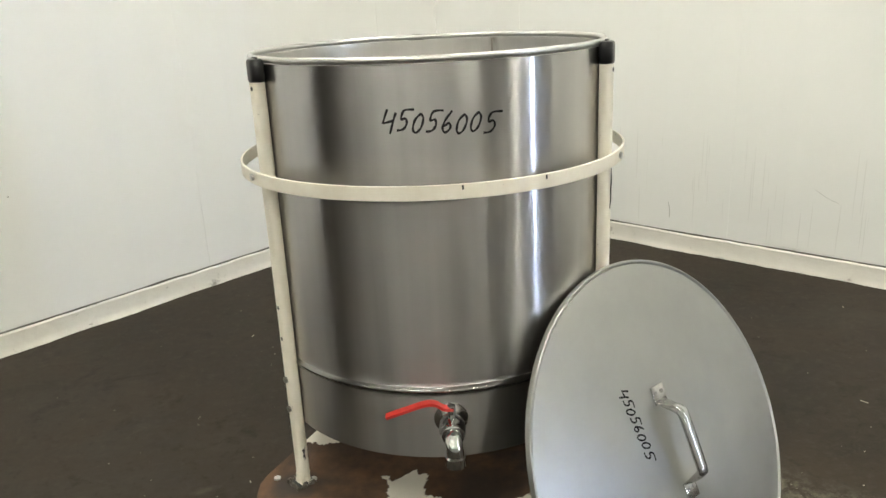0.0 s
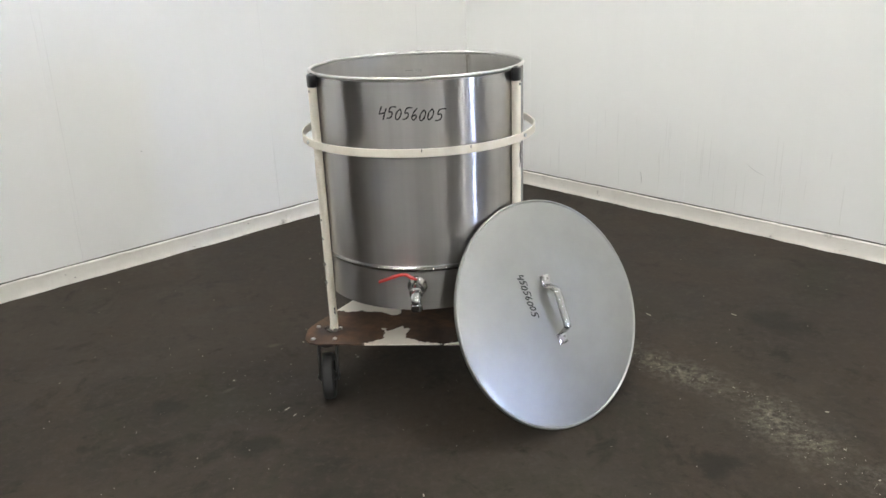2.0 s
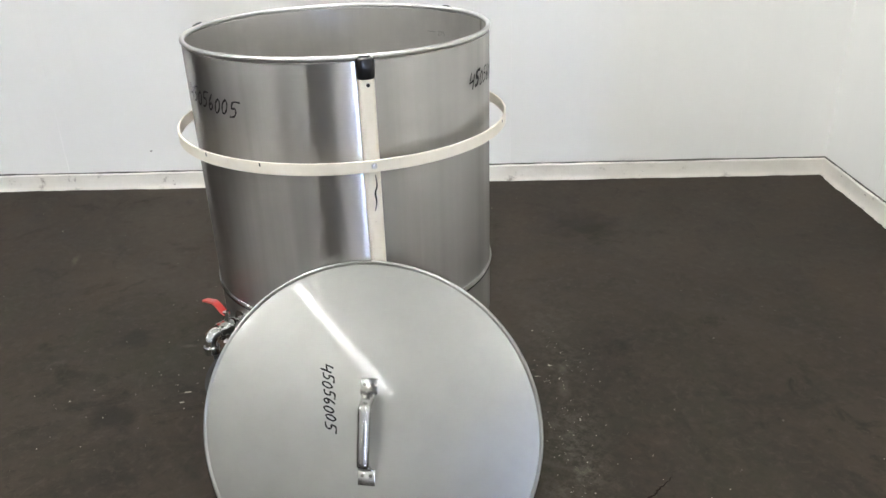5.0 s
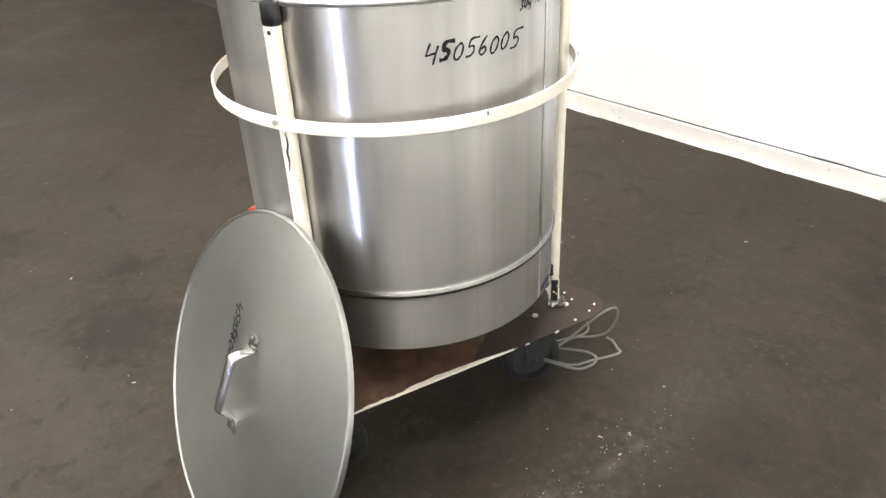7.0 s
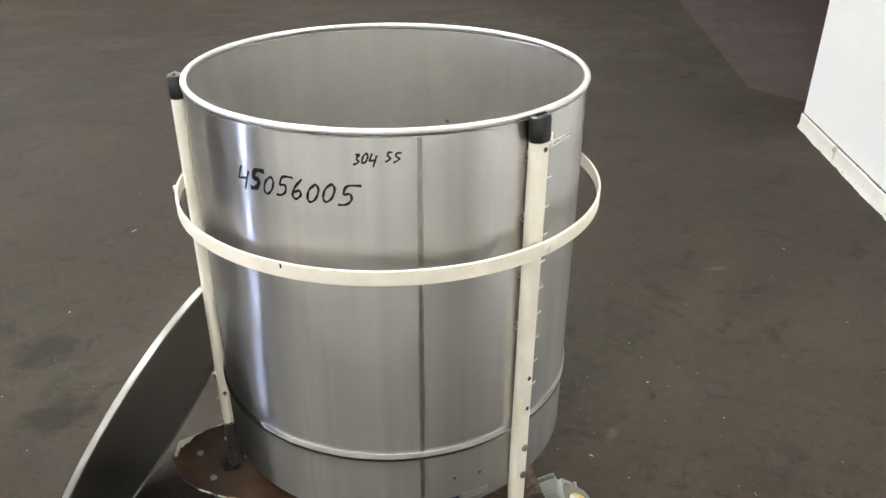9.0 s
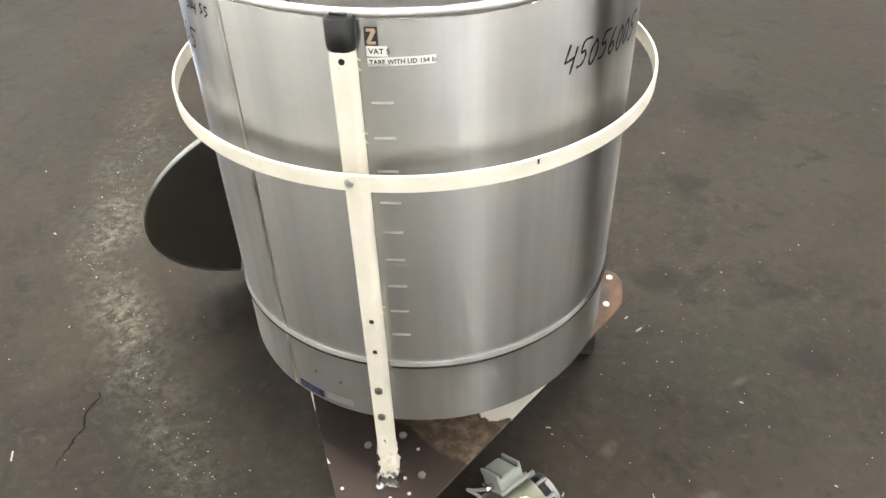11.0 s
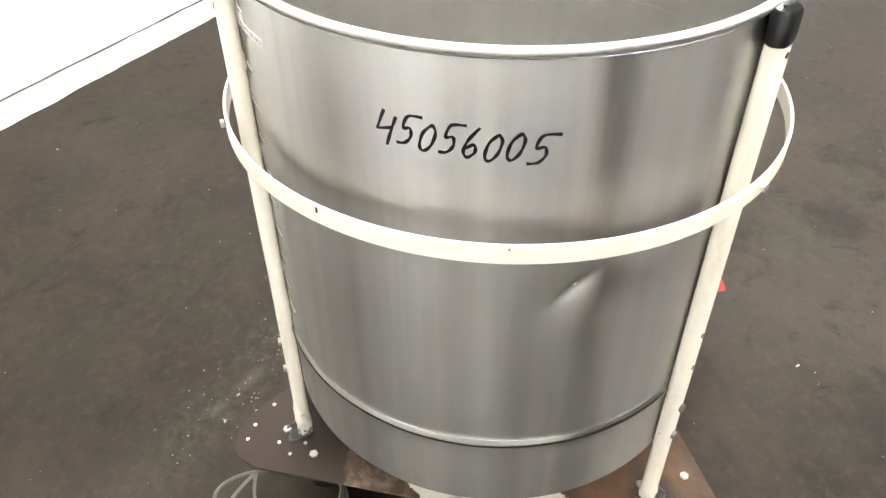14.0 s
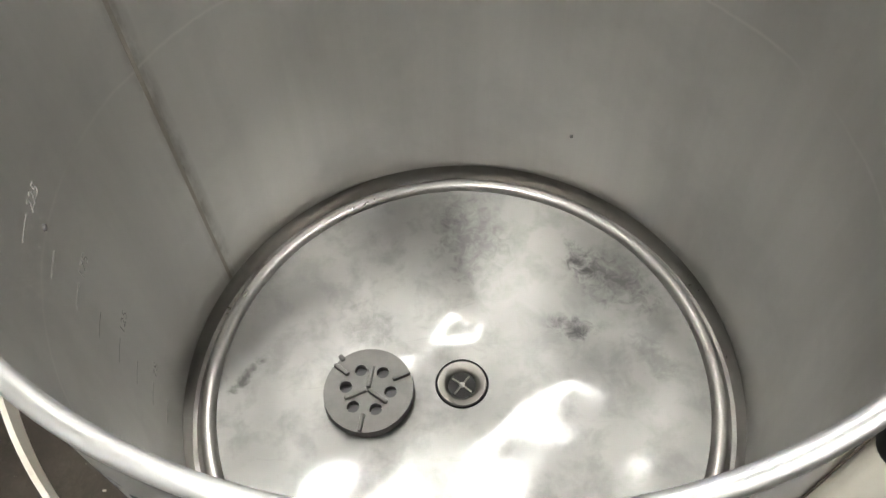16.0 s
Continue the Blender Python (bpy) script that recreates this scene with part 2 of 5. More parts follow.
def plate_material():
    """Cream paint over bare brown iron, gone round the corners and where liquid stood."""
    m, t, b = material("rusty_plate", 0.72, 0.0)
    b.inputs["Specular IOR Level"].default_value = 0.25
    n = noise_tex(t, coords(t), 4.2, 7.0, 0.62, 0.4)
    n2 = noise_tex(t, coords(t), 24.0, 5.0, 0.6)
    geo = t.nodes.new("ShaderNodeNewGeometry")
    sep = t.nodes.new("ShaderNodeSeparateXYZ")
    t.links.new(geo.outputs["Position"], sep.inputs[0])
    x, y = sep.outputs["X"], sep.outputs["Y"]
    # paint is left in the middle of the long edge and in a strip along the front edge
    long_edge = math_node(t, "MINIMUM", math_node(t, "SUBTRACT", 0.135, math_node(t, "ABSOLUTE", math_node(t, "SUBTRACT", y, 0.072))), math_node(t, "SUBTRACT", -0.12, x))
    front = math_node(t, "MINIMUM", math_node(t, "SUBTRACT", -0.305, y), math_node(t, "ADD", x, 0.22))
    patch = math_node(t, "MINIMUM", math_node(t, "SUBTRACT", -0.235, y), math_node(t, "SUBTRACT", 0.03, math_node(t, "ABSOLUTE", math_node(t, "ADD", x, 0.10))))
    rim_edge = math_node(t, "SUBTRACT", math_node(t, "ADD", math_node(t, "MULTIPLY", x, 0.846), math_node(t, "MULTIPLY", y, 0.532)), 0.297)
    rim_edge = math_node(t, "MINIMUM", rim_edge, math_node(t, "SUBTRACT", 0.40, y))
    kept = math_node(t, "MAXIMUM", math_node(t, "MAXIMUM", long_edge, front), math_node(t, "MAXIMUM", patch, math_node(t, "MULTIPLY", rim_edge, 4.0)))
    flake = math_node(t, "ADD", math_node(t, "MULTIPLY", kept, -6.0), math_node(t, "MULTIPLY", math_node(t, "SUBTRACT", n, 0.5), 1.5))
    mask = ramp(t, flake, [(0.0, grey(0)), (0.02, grey(1))])
    rust = mixc(t, (0.060, 0.034, 0.021), (0.115, 0.062, 0.034), ramp(t, n2, [(0.35, grey(0)), (0.7, grey(1))]))
    west = math_node(t, "MULTIPLY", math_node(t, "SUBTRACT", -0.24, x), 14.0, True)
    rust = mixc(t, rust, mixc(t, (0.075, 0.042, 0.026), (0.155, 0.084, 0.046), n2), west)
    rust = mixc(t, rust, (0.032, 0.023, 0.018), ramp(t, n, [(0.44, grey(0)), (0.62, grey(0.85))]))
    # scorched rings where the legs were welded on
    for deg in (-148.0, -27.7, 93.5):
        d = t.nodes.new("ShaderNodeVectorMath")
        d.operation = "DISTANCE"
        t.links.new(geo.outputs["Position"], d.inputs[0])
        d.inputs[1].default_value = (0.412 * math.cos(radians(deg)), 0.412 * math.sin(radians(deg)), 0.242)
        burn = math_node(t, "ADD", math_node(t, "SUBTRACT", 1.0, math_node(t, "DIVIDE", d.outputs["Value"], 0.062)), math_node(t, "MULTIPLY", math_node(t, "SUBTRACT", n2, 0.5), 0.9))
        rust = mixc(t, rust, (0.026, 0.022, 0.020), ramp(t, burn, [(0.05, grey(0)), (0.45, grey(0.85))]))
    # flaky tan layer between the paint and the primer
    flaky = math_node(t, "ADD", math_node(t, "ABSOLUTE", math_node(t, "SUBTRACT", y, 0.27)), math_node(t, "MULTIPLY", n, 0.12))
    tan_coat = mixc(t, (0.075, 0.05, 0.034), (0.27, 0.21, 0.155), ramp(t, noise_tex(t, coords(t), 38.0, 6.0, 0.7), [(0.45, grey(0)), (0.72, grey(0.8))]))
    rust = mixc(t, rust, tan_coat, ramp(t, flaky, [(0.13, grey(0.9)), (0.15, grey(0))]))
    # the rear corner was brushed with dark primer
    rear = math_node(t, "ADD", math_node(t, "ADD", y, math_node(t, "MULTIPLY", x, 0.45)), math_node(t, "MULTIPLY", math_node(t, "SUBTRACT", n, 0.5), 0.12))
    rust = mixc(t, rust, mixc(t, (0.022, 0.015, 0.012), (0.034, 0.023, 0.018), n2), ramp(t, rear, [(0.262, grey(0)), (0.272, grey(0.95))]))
    col = mixc(t, (0.76, 0.72, 0.63), rust, mask)
    t.links.new(col, b.inputs["Base Color"])
    bump(t, b, math_node(t, "SUBTRACT", n2, mask), 0.5, 0.0015)
    return m


PLATE = plate_material()


def floor_material():
    m, t, b = material("brown_floor", 0.55)
    v = coords(t)
    big = noise_tex(t, v, 0.7, 6.0, 0.6, 0.8)
    mid = noise_tex(t, v, 2.6, 9.0, 0.72, 0.8)
    fine = noise_tex(t, v, 42.0, 5.0, 0.7)
    col = mixc(t, (0.0150, 0.0110, 0.0085), (0.039, 0.031, 0.025), ramp(t, mid, [(0.33, grey(0)), (0.62, grey(1))]))
    col = mixc(t, col, (0.052, 0.044, 0.037), ramp(t, big, [(0.48, grey(0)), (0.68, grey(0.75))]))
    col = mixc(t, col, (0.013, 0.010, 0.008), ramp(t, noise_tex(t, v, 3.9, 6.0, 0.66, 0.6), [(0.58, grey(0)), (0.68, grey(0.8))]))
    col = mixc(t, col, (0.07, 0.062, 0.053), ramp(t, noise_tex(t, v, 9.0, 7.0, 0.72, 1.2), [(0.60, grey(0)), (0.74, grey(0.6))]))
    hue = noise_tex(t, v, 1.7, 7.0, 0.68, 1.0)
    col = mixc(t, col, (0.042, 0.031, 0.022), ramp(t, hue, [(0.50, grey(0)), (0.66, grey(0.6))]))
    col = mixc(t, col, (0.026, 0.024, 0.017), ramp(t, hue, [(0.34, grey(0.8)), (0.46, grey(0))]))
    blotch = noise_tex(t, v, 6.5, 7.0, 0.7, 0.7)
    col = mixc(t, col, (0.010, 0.0075, 0.006), ramp(t, blotch, [(0.57, grey(0)), (0.70, grey(0.75))]))
    grain = noise_tex(t, v, 28.0, 8.0, 0.75, 0.4)
    col = mixc(t, col, (0.062, 0.053, 0.045), ramp(t, grain, [(0.52, grey(0)), (0.72, grey(0.55))]))
    col = mixc(t, col, (0.010, 0.008, 0.007), ramp(t, grain, [(0.30, grey(0.6)), (0.44, grey(0))]))
    # pale specks and scuffs
    speck = ramp(t, noise_tex(t, v, 95.0, 3.0, 0.6), [(0.725, grey(0)), (0.75, grey(0.5))])
    col = mixc(t, col, (0.22, 0.20, 0.175), speck)
    # dusty worn lane past the cart: bends from (0.26, 0.62) over (1.17, -0.3) to (1.4, -0.9)
    geo = t.nodes.new("ShaderNodeNewGeometry")
    sep = t.nodes.new("ShaderNodeSeparateXYZ")
    t.links.new(geo.outputs["Position"], sep.inputs[0])
    x, y = sep.outputs["X"], sep.outputs["Y"]
    lane = math_node(t, "SUBTRACT", 0.87, math_node(t, "MAXIMUM", y, -0.3))
    lane = math_node(t, "ADD", lane, math_node(t, "MULTIPLY", math_node(t, "MAXIMUM", math_node(t, "SUBTRACT", -0.3, y), 0.0), 0.4))
    d = math_node(t, "ABSOLUTE", math_node(t, "SUBTRACT", lane, x))
    near = math_node(t, "SUBTRACT", 1.0, math_node(t, "MULTIPLY", d, 5.2), True)
    reach = math_node(t, "SUBTRACT", 1.35, math_node(t, "ABSOLUTE", math_node(t, "ADD", y, 0.3)), True)
    dust = math_node(t, "MULTIPLY", math_node(t, "MULTIPLY", near, reach), ramp(t, noise_tex(t, v, 30.0, 9.0, 0.80), [(0.44, grey(0)), (0.66, grey(1))]))
    dust = math_node(t, "MULTIPLY", dust, ramp(t, noise_tex(t, v, 3.2, 4.0, 0.6), [(0.38, grey(0.25)), (0.60, grey(1.3))]))
    col = mixc(t, col, (0.175, 0.165, 0.137), dust)
    # round oil stains
    for sx, sy, size in ((-0.22, -1.02, 0.22), (-0.55, -0.62, 0.10), (-0.62, -1.15, 0.10), (0.62, -0.95, 0.12), (0.95, -0.70, 0.09), (-0.4, 1.6, 0.2), (-0.95, -0.35, 0.09), (0.55, -1.35, 0.13), (-0.75, -1.75, 0.2), (1.5, 0.3, 0.16)):
        dv = t.nodes.new("ShaderNodeVectorMath")
        dv.operation = "DISTANCE"
        t.links.new(geo.outputs["Position"], dv.inputs[0])
        dv.inputs[1].default_value = (sx, sy, 0)
        spot = math_node(t, "SUBTRACT", 1.0, math_node(t, "DIVIDE", dv.outputs["Value"], size))
        spot = math_node(t, "ADD", math_node(t, "MULTIPLY", spot, 0.5), math_node(t, "SUBTRACT", noise_tex(t, v, 11.0, 5.0, 0.65), 0.5))
        col = mixc(t, col, (0.012, 0.0095, 0.008), ramp(t, spot, [(0.02, grey(0)), (0.30, grey(0.75))]))
    # paler, worn coat beyond the edge of the coated bay
    side = math_node(t, "SUBTRACT", math_node(t, "SUBTRACT", y, math_node(t, "MULTIPLY", x, 1.0)), 2.55)
    far = math_node(t, "MULTIPLY", math_node(t, "GREATER_THAN", side, 0.0), math_node(t, "LESS_THAN", x, -4.3))
    col = mixc(t, col, (0.082, 0.062, 0.066), math_node(t, "MULTIPLY", far, 0.75))
    # pale rubbed smears
    for sx, sy, turn, half_x, half_y in ((-1.81, -0.28, 150, 0.10, 0.03), (-0.68, 0.13, 20, 0.07, 0.03), (-0.76, -0.24, 50, 0.05, 0.02), (-0.45, 0.05, 70, 0.05, 0.03), (-0.50, -0.38, 60, 0.04, 0.012), (0.36, 0.52, -48, 0.10, 0.035), (0.29, 0.60, -40, 0.06, 0.03)):
        d = t.nodes.new("ShaderNodeMapping")
        d.vector_type = "TEXTURE"
        d.inputs["Location"].default_value = (sx, sy, 0)
        d.inputs["Rotation"].default_value = (0, 0, radians(turn))
        d.inputs["Scale"].default_value = (half_x, half_y, 1)
        t.links.new(geo.outputs["Position"], d.inputs["Vector"])
        ln = t.nodes.new("ShaderNodeVectorMath")
        ln.operation = "LENGTH"
        t.links.new(d.outputs["Vector"], ln.inputs[0])
        pale = math_node(t, "ADD", math_node(t, "SUBTRACT", 0.75, ln.outputs["Value"]), math_node(t, "MULTIPLY", math_node(t, "SUBTRACT", noise_tex(t, v, 40.0, 6.0, 0.75), 0.5), 1.4))
        col = mixc(t, col, (0.17, 0.155, 0.13), ramp(t, pale, [(0.05, grey(0)), (0.7, grey(0.28))]))
    col = mixc(t, col, (0.74, 0.72, 0.675), 1.0, "MULTIPLY")
    t.links.new(col, b.inputs["Base Color"])
    t.links.new(to_range(t, mid, 0.62, 0.82), b.inputs["Roughness"])
    b.inputs["Specular IOR Level"].default_value = 0.16
    bump(t, b, math_node(t, "ADD", math_node(t, "MULTIPLY", mid, 0.7), math_node(t, "MULTIPLY", fine, 0.5)), 0.35, 0.004)
    return m


FLOOR = floor_material()


def wall_material(name, base, dirt=0.25):
    m, t, b = material(name, 0.38)
    streak = noise_tex(t, coords(t, (9, 9, 0.7)), 1.0, 6.0, 0.6)
    blot = noise_tex(t, coords(t), 1.4, 5.0)
    col = mixc(t, base, tuple(c * 0.93 for c in base), ramp(t, streak, [(0.52, grey(0)), (0.78, grey(dirt * 2))]))
    col = mixc(t, col, tuple(c * 0.96 for c in base), blot)
    scuff = ramp(t, noise_tex(t, coords(t, (2, 2, 5)), 6.0, 7.0, 0.7), [(0.70, grey(0)), (0.78, grey(dirt))])
    col = mixc(t, col, (0.45, 0.43, 0.40), scuff)
    t.links.new(col, b.inputs["Base Color"])
    bump(t, b, noise_tex(t, coords(t), 60.0, 3.0), 0.05, 0.002)
    return m


WALL = wall_material("white_wall_panel", (0.83, 0.83, 0.81), 0.24)
JOINT, _, _ = material("panel_joint", 0.8, 0, (0.70, 0.70, 0.68))
RUN, _, _ = material("grey_dirt_run", 0.6, 0, (0.73, 0.727, 0.705))
MARK, _, _ = material("grey_scratch", 0.8, 0, (0.36, 0.35, 0.33))
GAP, _, _ = material("dark_joint", 0.9, 0, (0.10, 0.095, 0.085))


def curb_material():
    m, t, b = material("painted_curb", 0.6)
    n = noise_tex(t, coords(t), 11.0, 7.0, 0.7)
    n2 = noise_tex(t, coords(t), 3.0, 6.0, 0.7, 1.0)
    col = mixc(t, (0.74, 0.72, 0.67), (0.60, 0.57, 0.51), n)
    col = mixc(t, col, (0.16, 0.14, 0.12), ramp(t, math_node(t, "MULTIPLY", n, n2), [(0.34, grey(0)), (0.42, grey(0.8))]))
    chip = noise_tex(t, coords(t, (1, 1, 2.2)), 24.0, 4.0, 0.6)
    col = mixc(t, col, (0.14, 0.125, 0.105), ramp(t, chip, [(0.70, grey(0)), (0.725, grey(0.85))]))
    t.links.new(col, b.inputs["Base Color"])
    bump(t, b, n, 0.6, 0.004)
    return m


CURB = curb_material()
HALL = wall_material("hall_block_wall", (0.62, 0.60, 0.56), 0.5)
# near-black colour stands in for the dim hall end mirrored in the vat
HALL_DIMMED = wall_material("hall_wall_dimmed", (0.10, 0.085, 0.075), 0.5)
CEILING = wall_material("hall_ceiling", (0.40, 0.39, 0.37), 0.3)


def simple(name, color, rough=0.5, metal=0.0, vary=0.15, scale=20.0):
    m, t, b = material(name, rough, metal, color)
    n = noise_tex(t, coords(t), scale, 5.0, 0.6)
    t.links.new(mixc(t, tuple(c * (1 - vary) for c in color), tuple(min(1, c * (1 + vary)) for c in color), n), b.inputs["Base Color"])
    bump(t, b, noise_tex(t, coords(t), scale * 4), 0.06, 0.001)
    return m


BLACK = simple("black_plastic", (0.005, 0.005, 0.006), 0.28)
RUBBER = simple("black_rubber", (0.013, 0.012, 0.0115), 0.75)
IRON = simple("caster_iron", (0.030, 0.029, 0.028), 0.6, 0.2)
RED = simple("red_vinyl", (0.42, 0.022, 0.016), 0.4)
INK = simple("marker_ink", (0.008, 0.008, 0.009), 0.8)
INK.node_tree.nodes["Principled BSDF"].inputs["Specular IOR Level"].default_value = 0.12
SCRATCH = simple("scratched_mark", (0.33, 0.32, 0.305), 0.6, 0, 0.3, 90.0)
MOTOR_GREEN = simple("grey_green_motor_paint", (0.20, 0.195, 0.152), 0.29, 0.55, 0.35, 12.0)
BOX_GREY = simple("grey_box_paint", (0.27, 0.28, 0.255), 0.42)
CABLE = simple("grey_cable", (0.135, 0.13, 0.115), 0.55)
LABEL = simple("white_label", (0.80, 0.79, 0.76), 0.45, 0, 0.05)
LABEL_GREY = simple("faded_label", (0.25, 0.255, 0.24), 0.45, 0.5, 0.3, 60.0)
PRINT_BLUE = simple("worn_print_on_blue", (0.045, 0.05, 0.10), 0.5, 0, 0.4, 90.0)
BLUE = simple("blue_label", (0.007, 0.009, 0.040), 0.6)
BLUE.node_tree.nodes["Principled BSDF"].inputs["Specular IOR Level"].default_value = 0.12
TAN = simple("tan_print", (0.42, 0.30, 0.22), 0.5)


def nameplate_material():
    m, t, b = material("worn_nameplate", 0.32, 0.4)
    n = noise_tex(t, coords(t), 45.0, 4.0, 0.6)
    t.links.new(mixc(t, (0.80, 0.78, 0.70), (0.62, 0.42, 0.07), ramp(t, n, [(0.45, grey(0)), (0.51, grey(0.9))])), b.inputs["Base Color"])
    return m


NAMEPLATE = nameplate_material()
SOFTWOOD = simple("pallet_softwood", (0.21, 0.145, 0.095), 0.75, 0, 0.3, 8.0)
CARTON = simple("white_carton", (0.66, 0.64, 0.60), 0.6)
CABINET = simple("off_white_cabinet", (0.60, 0.59, 0.56), 0.45)
CHIP = simple("pale_paint_chip", (0.26, 0.24, 0.205), 0.85, 0, 0.4, 60.0)
CRACK, _, crack_bsdf = material("floor_crack", 0.95, 0, (0.009, 0.0065, 0.005))
crack_bsdf.inputs["Specular IOR Level"].default_value = 0.02


def glowing(name, color, strength):
    m = bpy.data.materials.new(name)
    m.use_nodes = True
    b = m.node_tree.nodes["Principled BSDF"]
    b.inputs["Base Color"].default_value = (*color, 1)
    b.inputs["Emission Color"].default_value = (*color, 1)
    b.inputs["Emission Strength"].default_value = strength
    return m


TUBE = glowing("fluorescent_tube", (1.0, 0.965, 0.90), TUBE_GLOW)
DAYLIGHT = glowing("daylight_backdrop", (0.62, 0.72, 1.0), DOOR_GLOW)

# ---- mesh helpers ----


def part(name, bm, mat, parent=None, label="", smooth=True, at=None):
    """Links a bmesh as one mesh object under a thing, a part or the scene."""
    me = bpy.data.meshes.new(name)
    bm.normal_update()
    bm.to_mesh(me)
    bm.free()
    if smooth:
        me.shade_smooth()
        me.set_sharp_from_angle(angle=radians(38))
    me.materials.append(mat)
    ob = new(name, me)
    if parent is not None:
        ob.parent = parent
    if at is not None:
        ob.matrix_basis = at
    if label:
        ob["label"] = label
    return ob


def box(size, bevel=0.0, m=None, segments=2):
    bm = bmesh.new()
    bmesh.ops.create_cube(bm, size=1.0, matrix=Matrix.Diagonal((*size, 1)))
    if bevel:
        bmesh.ops.bevel(bm, geom=bm.edges[:], offset=bevel, segments=segments, affect="EDGES", profile=0.5)
    if m is not None:
        bm.transform(m)
    return bm


def rod(radius, length, segments=24, m=None, bevel=0.0, top=None):
    """An upright cylinder from z = 0 to length."""
    bm = bmesh.new()
    bmesh.ops.create_cone(bm, cap_ends=True, segments=segments, radius1=radius, radius2=radius if top is None else top, depth=length,
                          matrix=Matrix.Translation((0, 0, length / 2)))
    if bevel:
        edges = [e for e in bm.edges if abs(e.verts[0].co.z - e.verts[1].co.z) < 1e-6]
        bmesh.ops.bevel(bm, geom=edges, offset=bevel, segments=2, affect="EDGES", profile=0.5)
    if m is not None:
        bm.transform(m)
    return bm


def lathe(profile, segments=96, close=False):
    """Turns (radius, z) pairs round z; radius 0 ends in a point."""
    bm = bmesh.new()
    rings = []
    for r, z in profile:
        if r < 1e-6:
            rings.append([bm.verts.new((0, 0, z))])
        else:
            rings.append([bm.verts.new((r * math.cos(2 * math.pi * i / segments), r * math.sin(2 * math.pi * i / segments), z)) for i in range(segments)])
    pairs = list(zip(rings, rings[1:]))
    if close:
        pairs.append((rings[-1], rings[0]))
    for a, b in pairs:
        for i in range(segments):
            j = (i + 1) % segments
            loop = [a[i % len(a)], a[j % len(a)], b[j % len(b)], b[i % len(b)]]
            loop = [v for k, v in enumerate(loop) if v not in loop[:k]]
            if len(loop) > 2:
                bm.faces.new(loop)
    bmesh.ops.recalc_face_normals(bm, faces=bm.faces[:])
    return bm


def sweep(points, radius, sides=10, closed=False):
    """A round tube along a line of points."""
    pts = [Vector(p) for p in points]
    bm = bmesh.new()
    rings, n = [], len(pts)
    prev = None
    for i, p in enumerate(pts):
        a = pts[(i - 1) % n] if closed or i else p
        b = pts[(i + 1) % n] if closed or i < n - 1 else p
        d = (b - a).normalized()
        ref = prev if prev is not None else (Vector((0, 0, 1)) if abs(d.z) < 0.9 else Vector((1, 0, 0)))
        u = (ref - d * ref.dot(d)).normalized()
        prev = u
        w = d.cross(u)
        r = radius(i / max(1, n - 1)) if callable(radius) else radius
        rings.append([bm.verts.new(p + (u * math.cos(2 * math.pi * k / sides) + w * math.sin(2 * math.pi * k / sides)) * r) for k in range(sides)])
    for i in range(n if closed else n - 1):
        a, b = rings[i], rings[(i + 1) % n]
        for k in range(sides):
            bm.faces.new((a[k], a[(k + 1) % sides], b[(k + 1) % sides], b[k]))
    if not closed:
        bm.faces.new(rings[0][::-1])
        bm.faces.new(rings[-1])
    bmesh.ops.recalc_face_normals(bm, faces=bm.faces[:])
    return bm


def smooth_line(points, steps=8, closed=False):
    """Catmull-Rom through the points."""
    pts = [Vector(p) for p in points]
    n, out = len(pts), []
    for i in range(n if closed else n - 1):
        if closed:
            p0, p1, p2, p3 = (pts[(i + k) % n] for k in (-1, 0, 1, 2))
        else:
            p0, p1, p2, p3 = (pts[min(max(i + k, 0), n - 1)] for k in (-1, 0, 1, 2))
        for s in range(steps):
            t = s / steps
            out.append(0.5 * (2 * p1 + (p2 - p0) * t + (2 * p0 - 5 * p1 + 4 * p2 - p3) * t * t + (3 * p1 - p0 - 3 * p2 + p3) * t ** 3))
    if not closed:
        out.append(pts[-1])
    return out


def prism(outline, z0, z1, bevel=0.0):
    """An upright slab over a flat outline."""
    bm = bmesh.new()
    low = [bm.verts.new((x, y, z0)) for x, y in outline]
    high = [bm.verts.new((x, y, z1)) for x, y in outline]
    n = len(outline)
    bm.faces.new(low[::-1])
    bm.faces.new(high)
    for i in range(n):
        bm.faces.new((low[i], low[(i + 1) % n], high[(i + 1) % n], high[i]))
    bmesh.ops.recalc_face_normals(bm, faces=bm.faces[:])
    if bevel:
        edges = [e for e in bm.edges if abs(e.verts[0].co.z - e.verts[1].co.z) < 1e-6]
        bmesh.ops.bevel(bm, geom=edges, offset=bevel, segments=2, affect="EDGES", profile=0.5)
    return bm


def rounded(width, depth, radius, steps=6):
    """A rounded rectangle, as flat points."""
    out = []
    for cx, cy, a0 in ((1, 1, 0), (-1, 1, 90), (-1, -1, 180), (1, -1, 270)):
        for k in range(steps + 1):
            a = radians(a0 + 90 * k / steps)
            out.append((cx * (width / 2 - radius) + radius * math.cos(a), cy * (depth / 2 - radius) + radius * math.sin(a)))
    return out


def join(*meshes):
    """One bmesh out of several."""
    bm = bmesh.new()
    for other in meshes:
        me = bpy.data.meshes.new("tmp")
        other.to_mesh(me)
        other.free()
        bm.from_mesh(me)
        bpy.data.meshes.remove(me)
    return bm


def on_ring(deg, radius, z):
    """A frame on the vat's side: x runs round anticlockwise, y points out, z up."""
    a = radians(deg)
    return Matrix(((-math.sin(a), math.cos(a), 0, radius * math.cos(a)), (math.cos(a), math.sin(a), 0, radius * math.sin(a)), (0, 0, 1, z), (0, 0, 0, 1)))


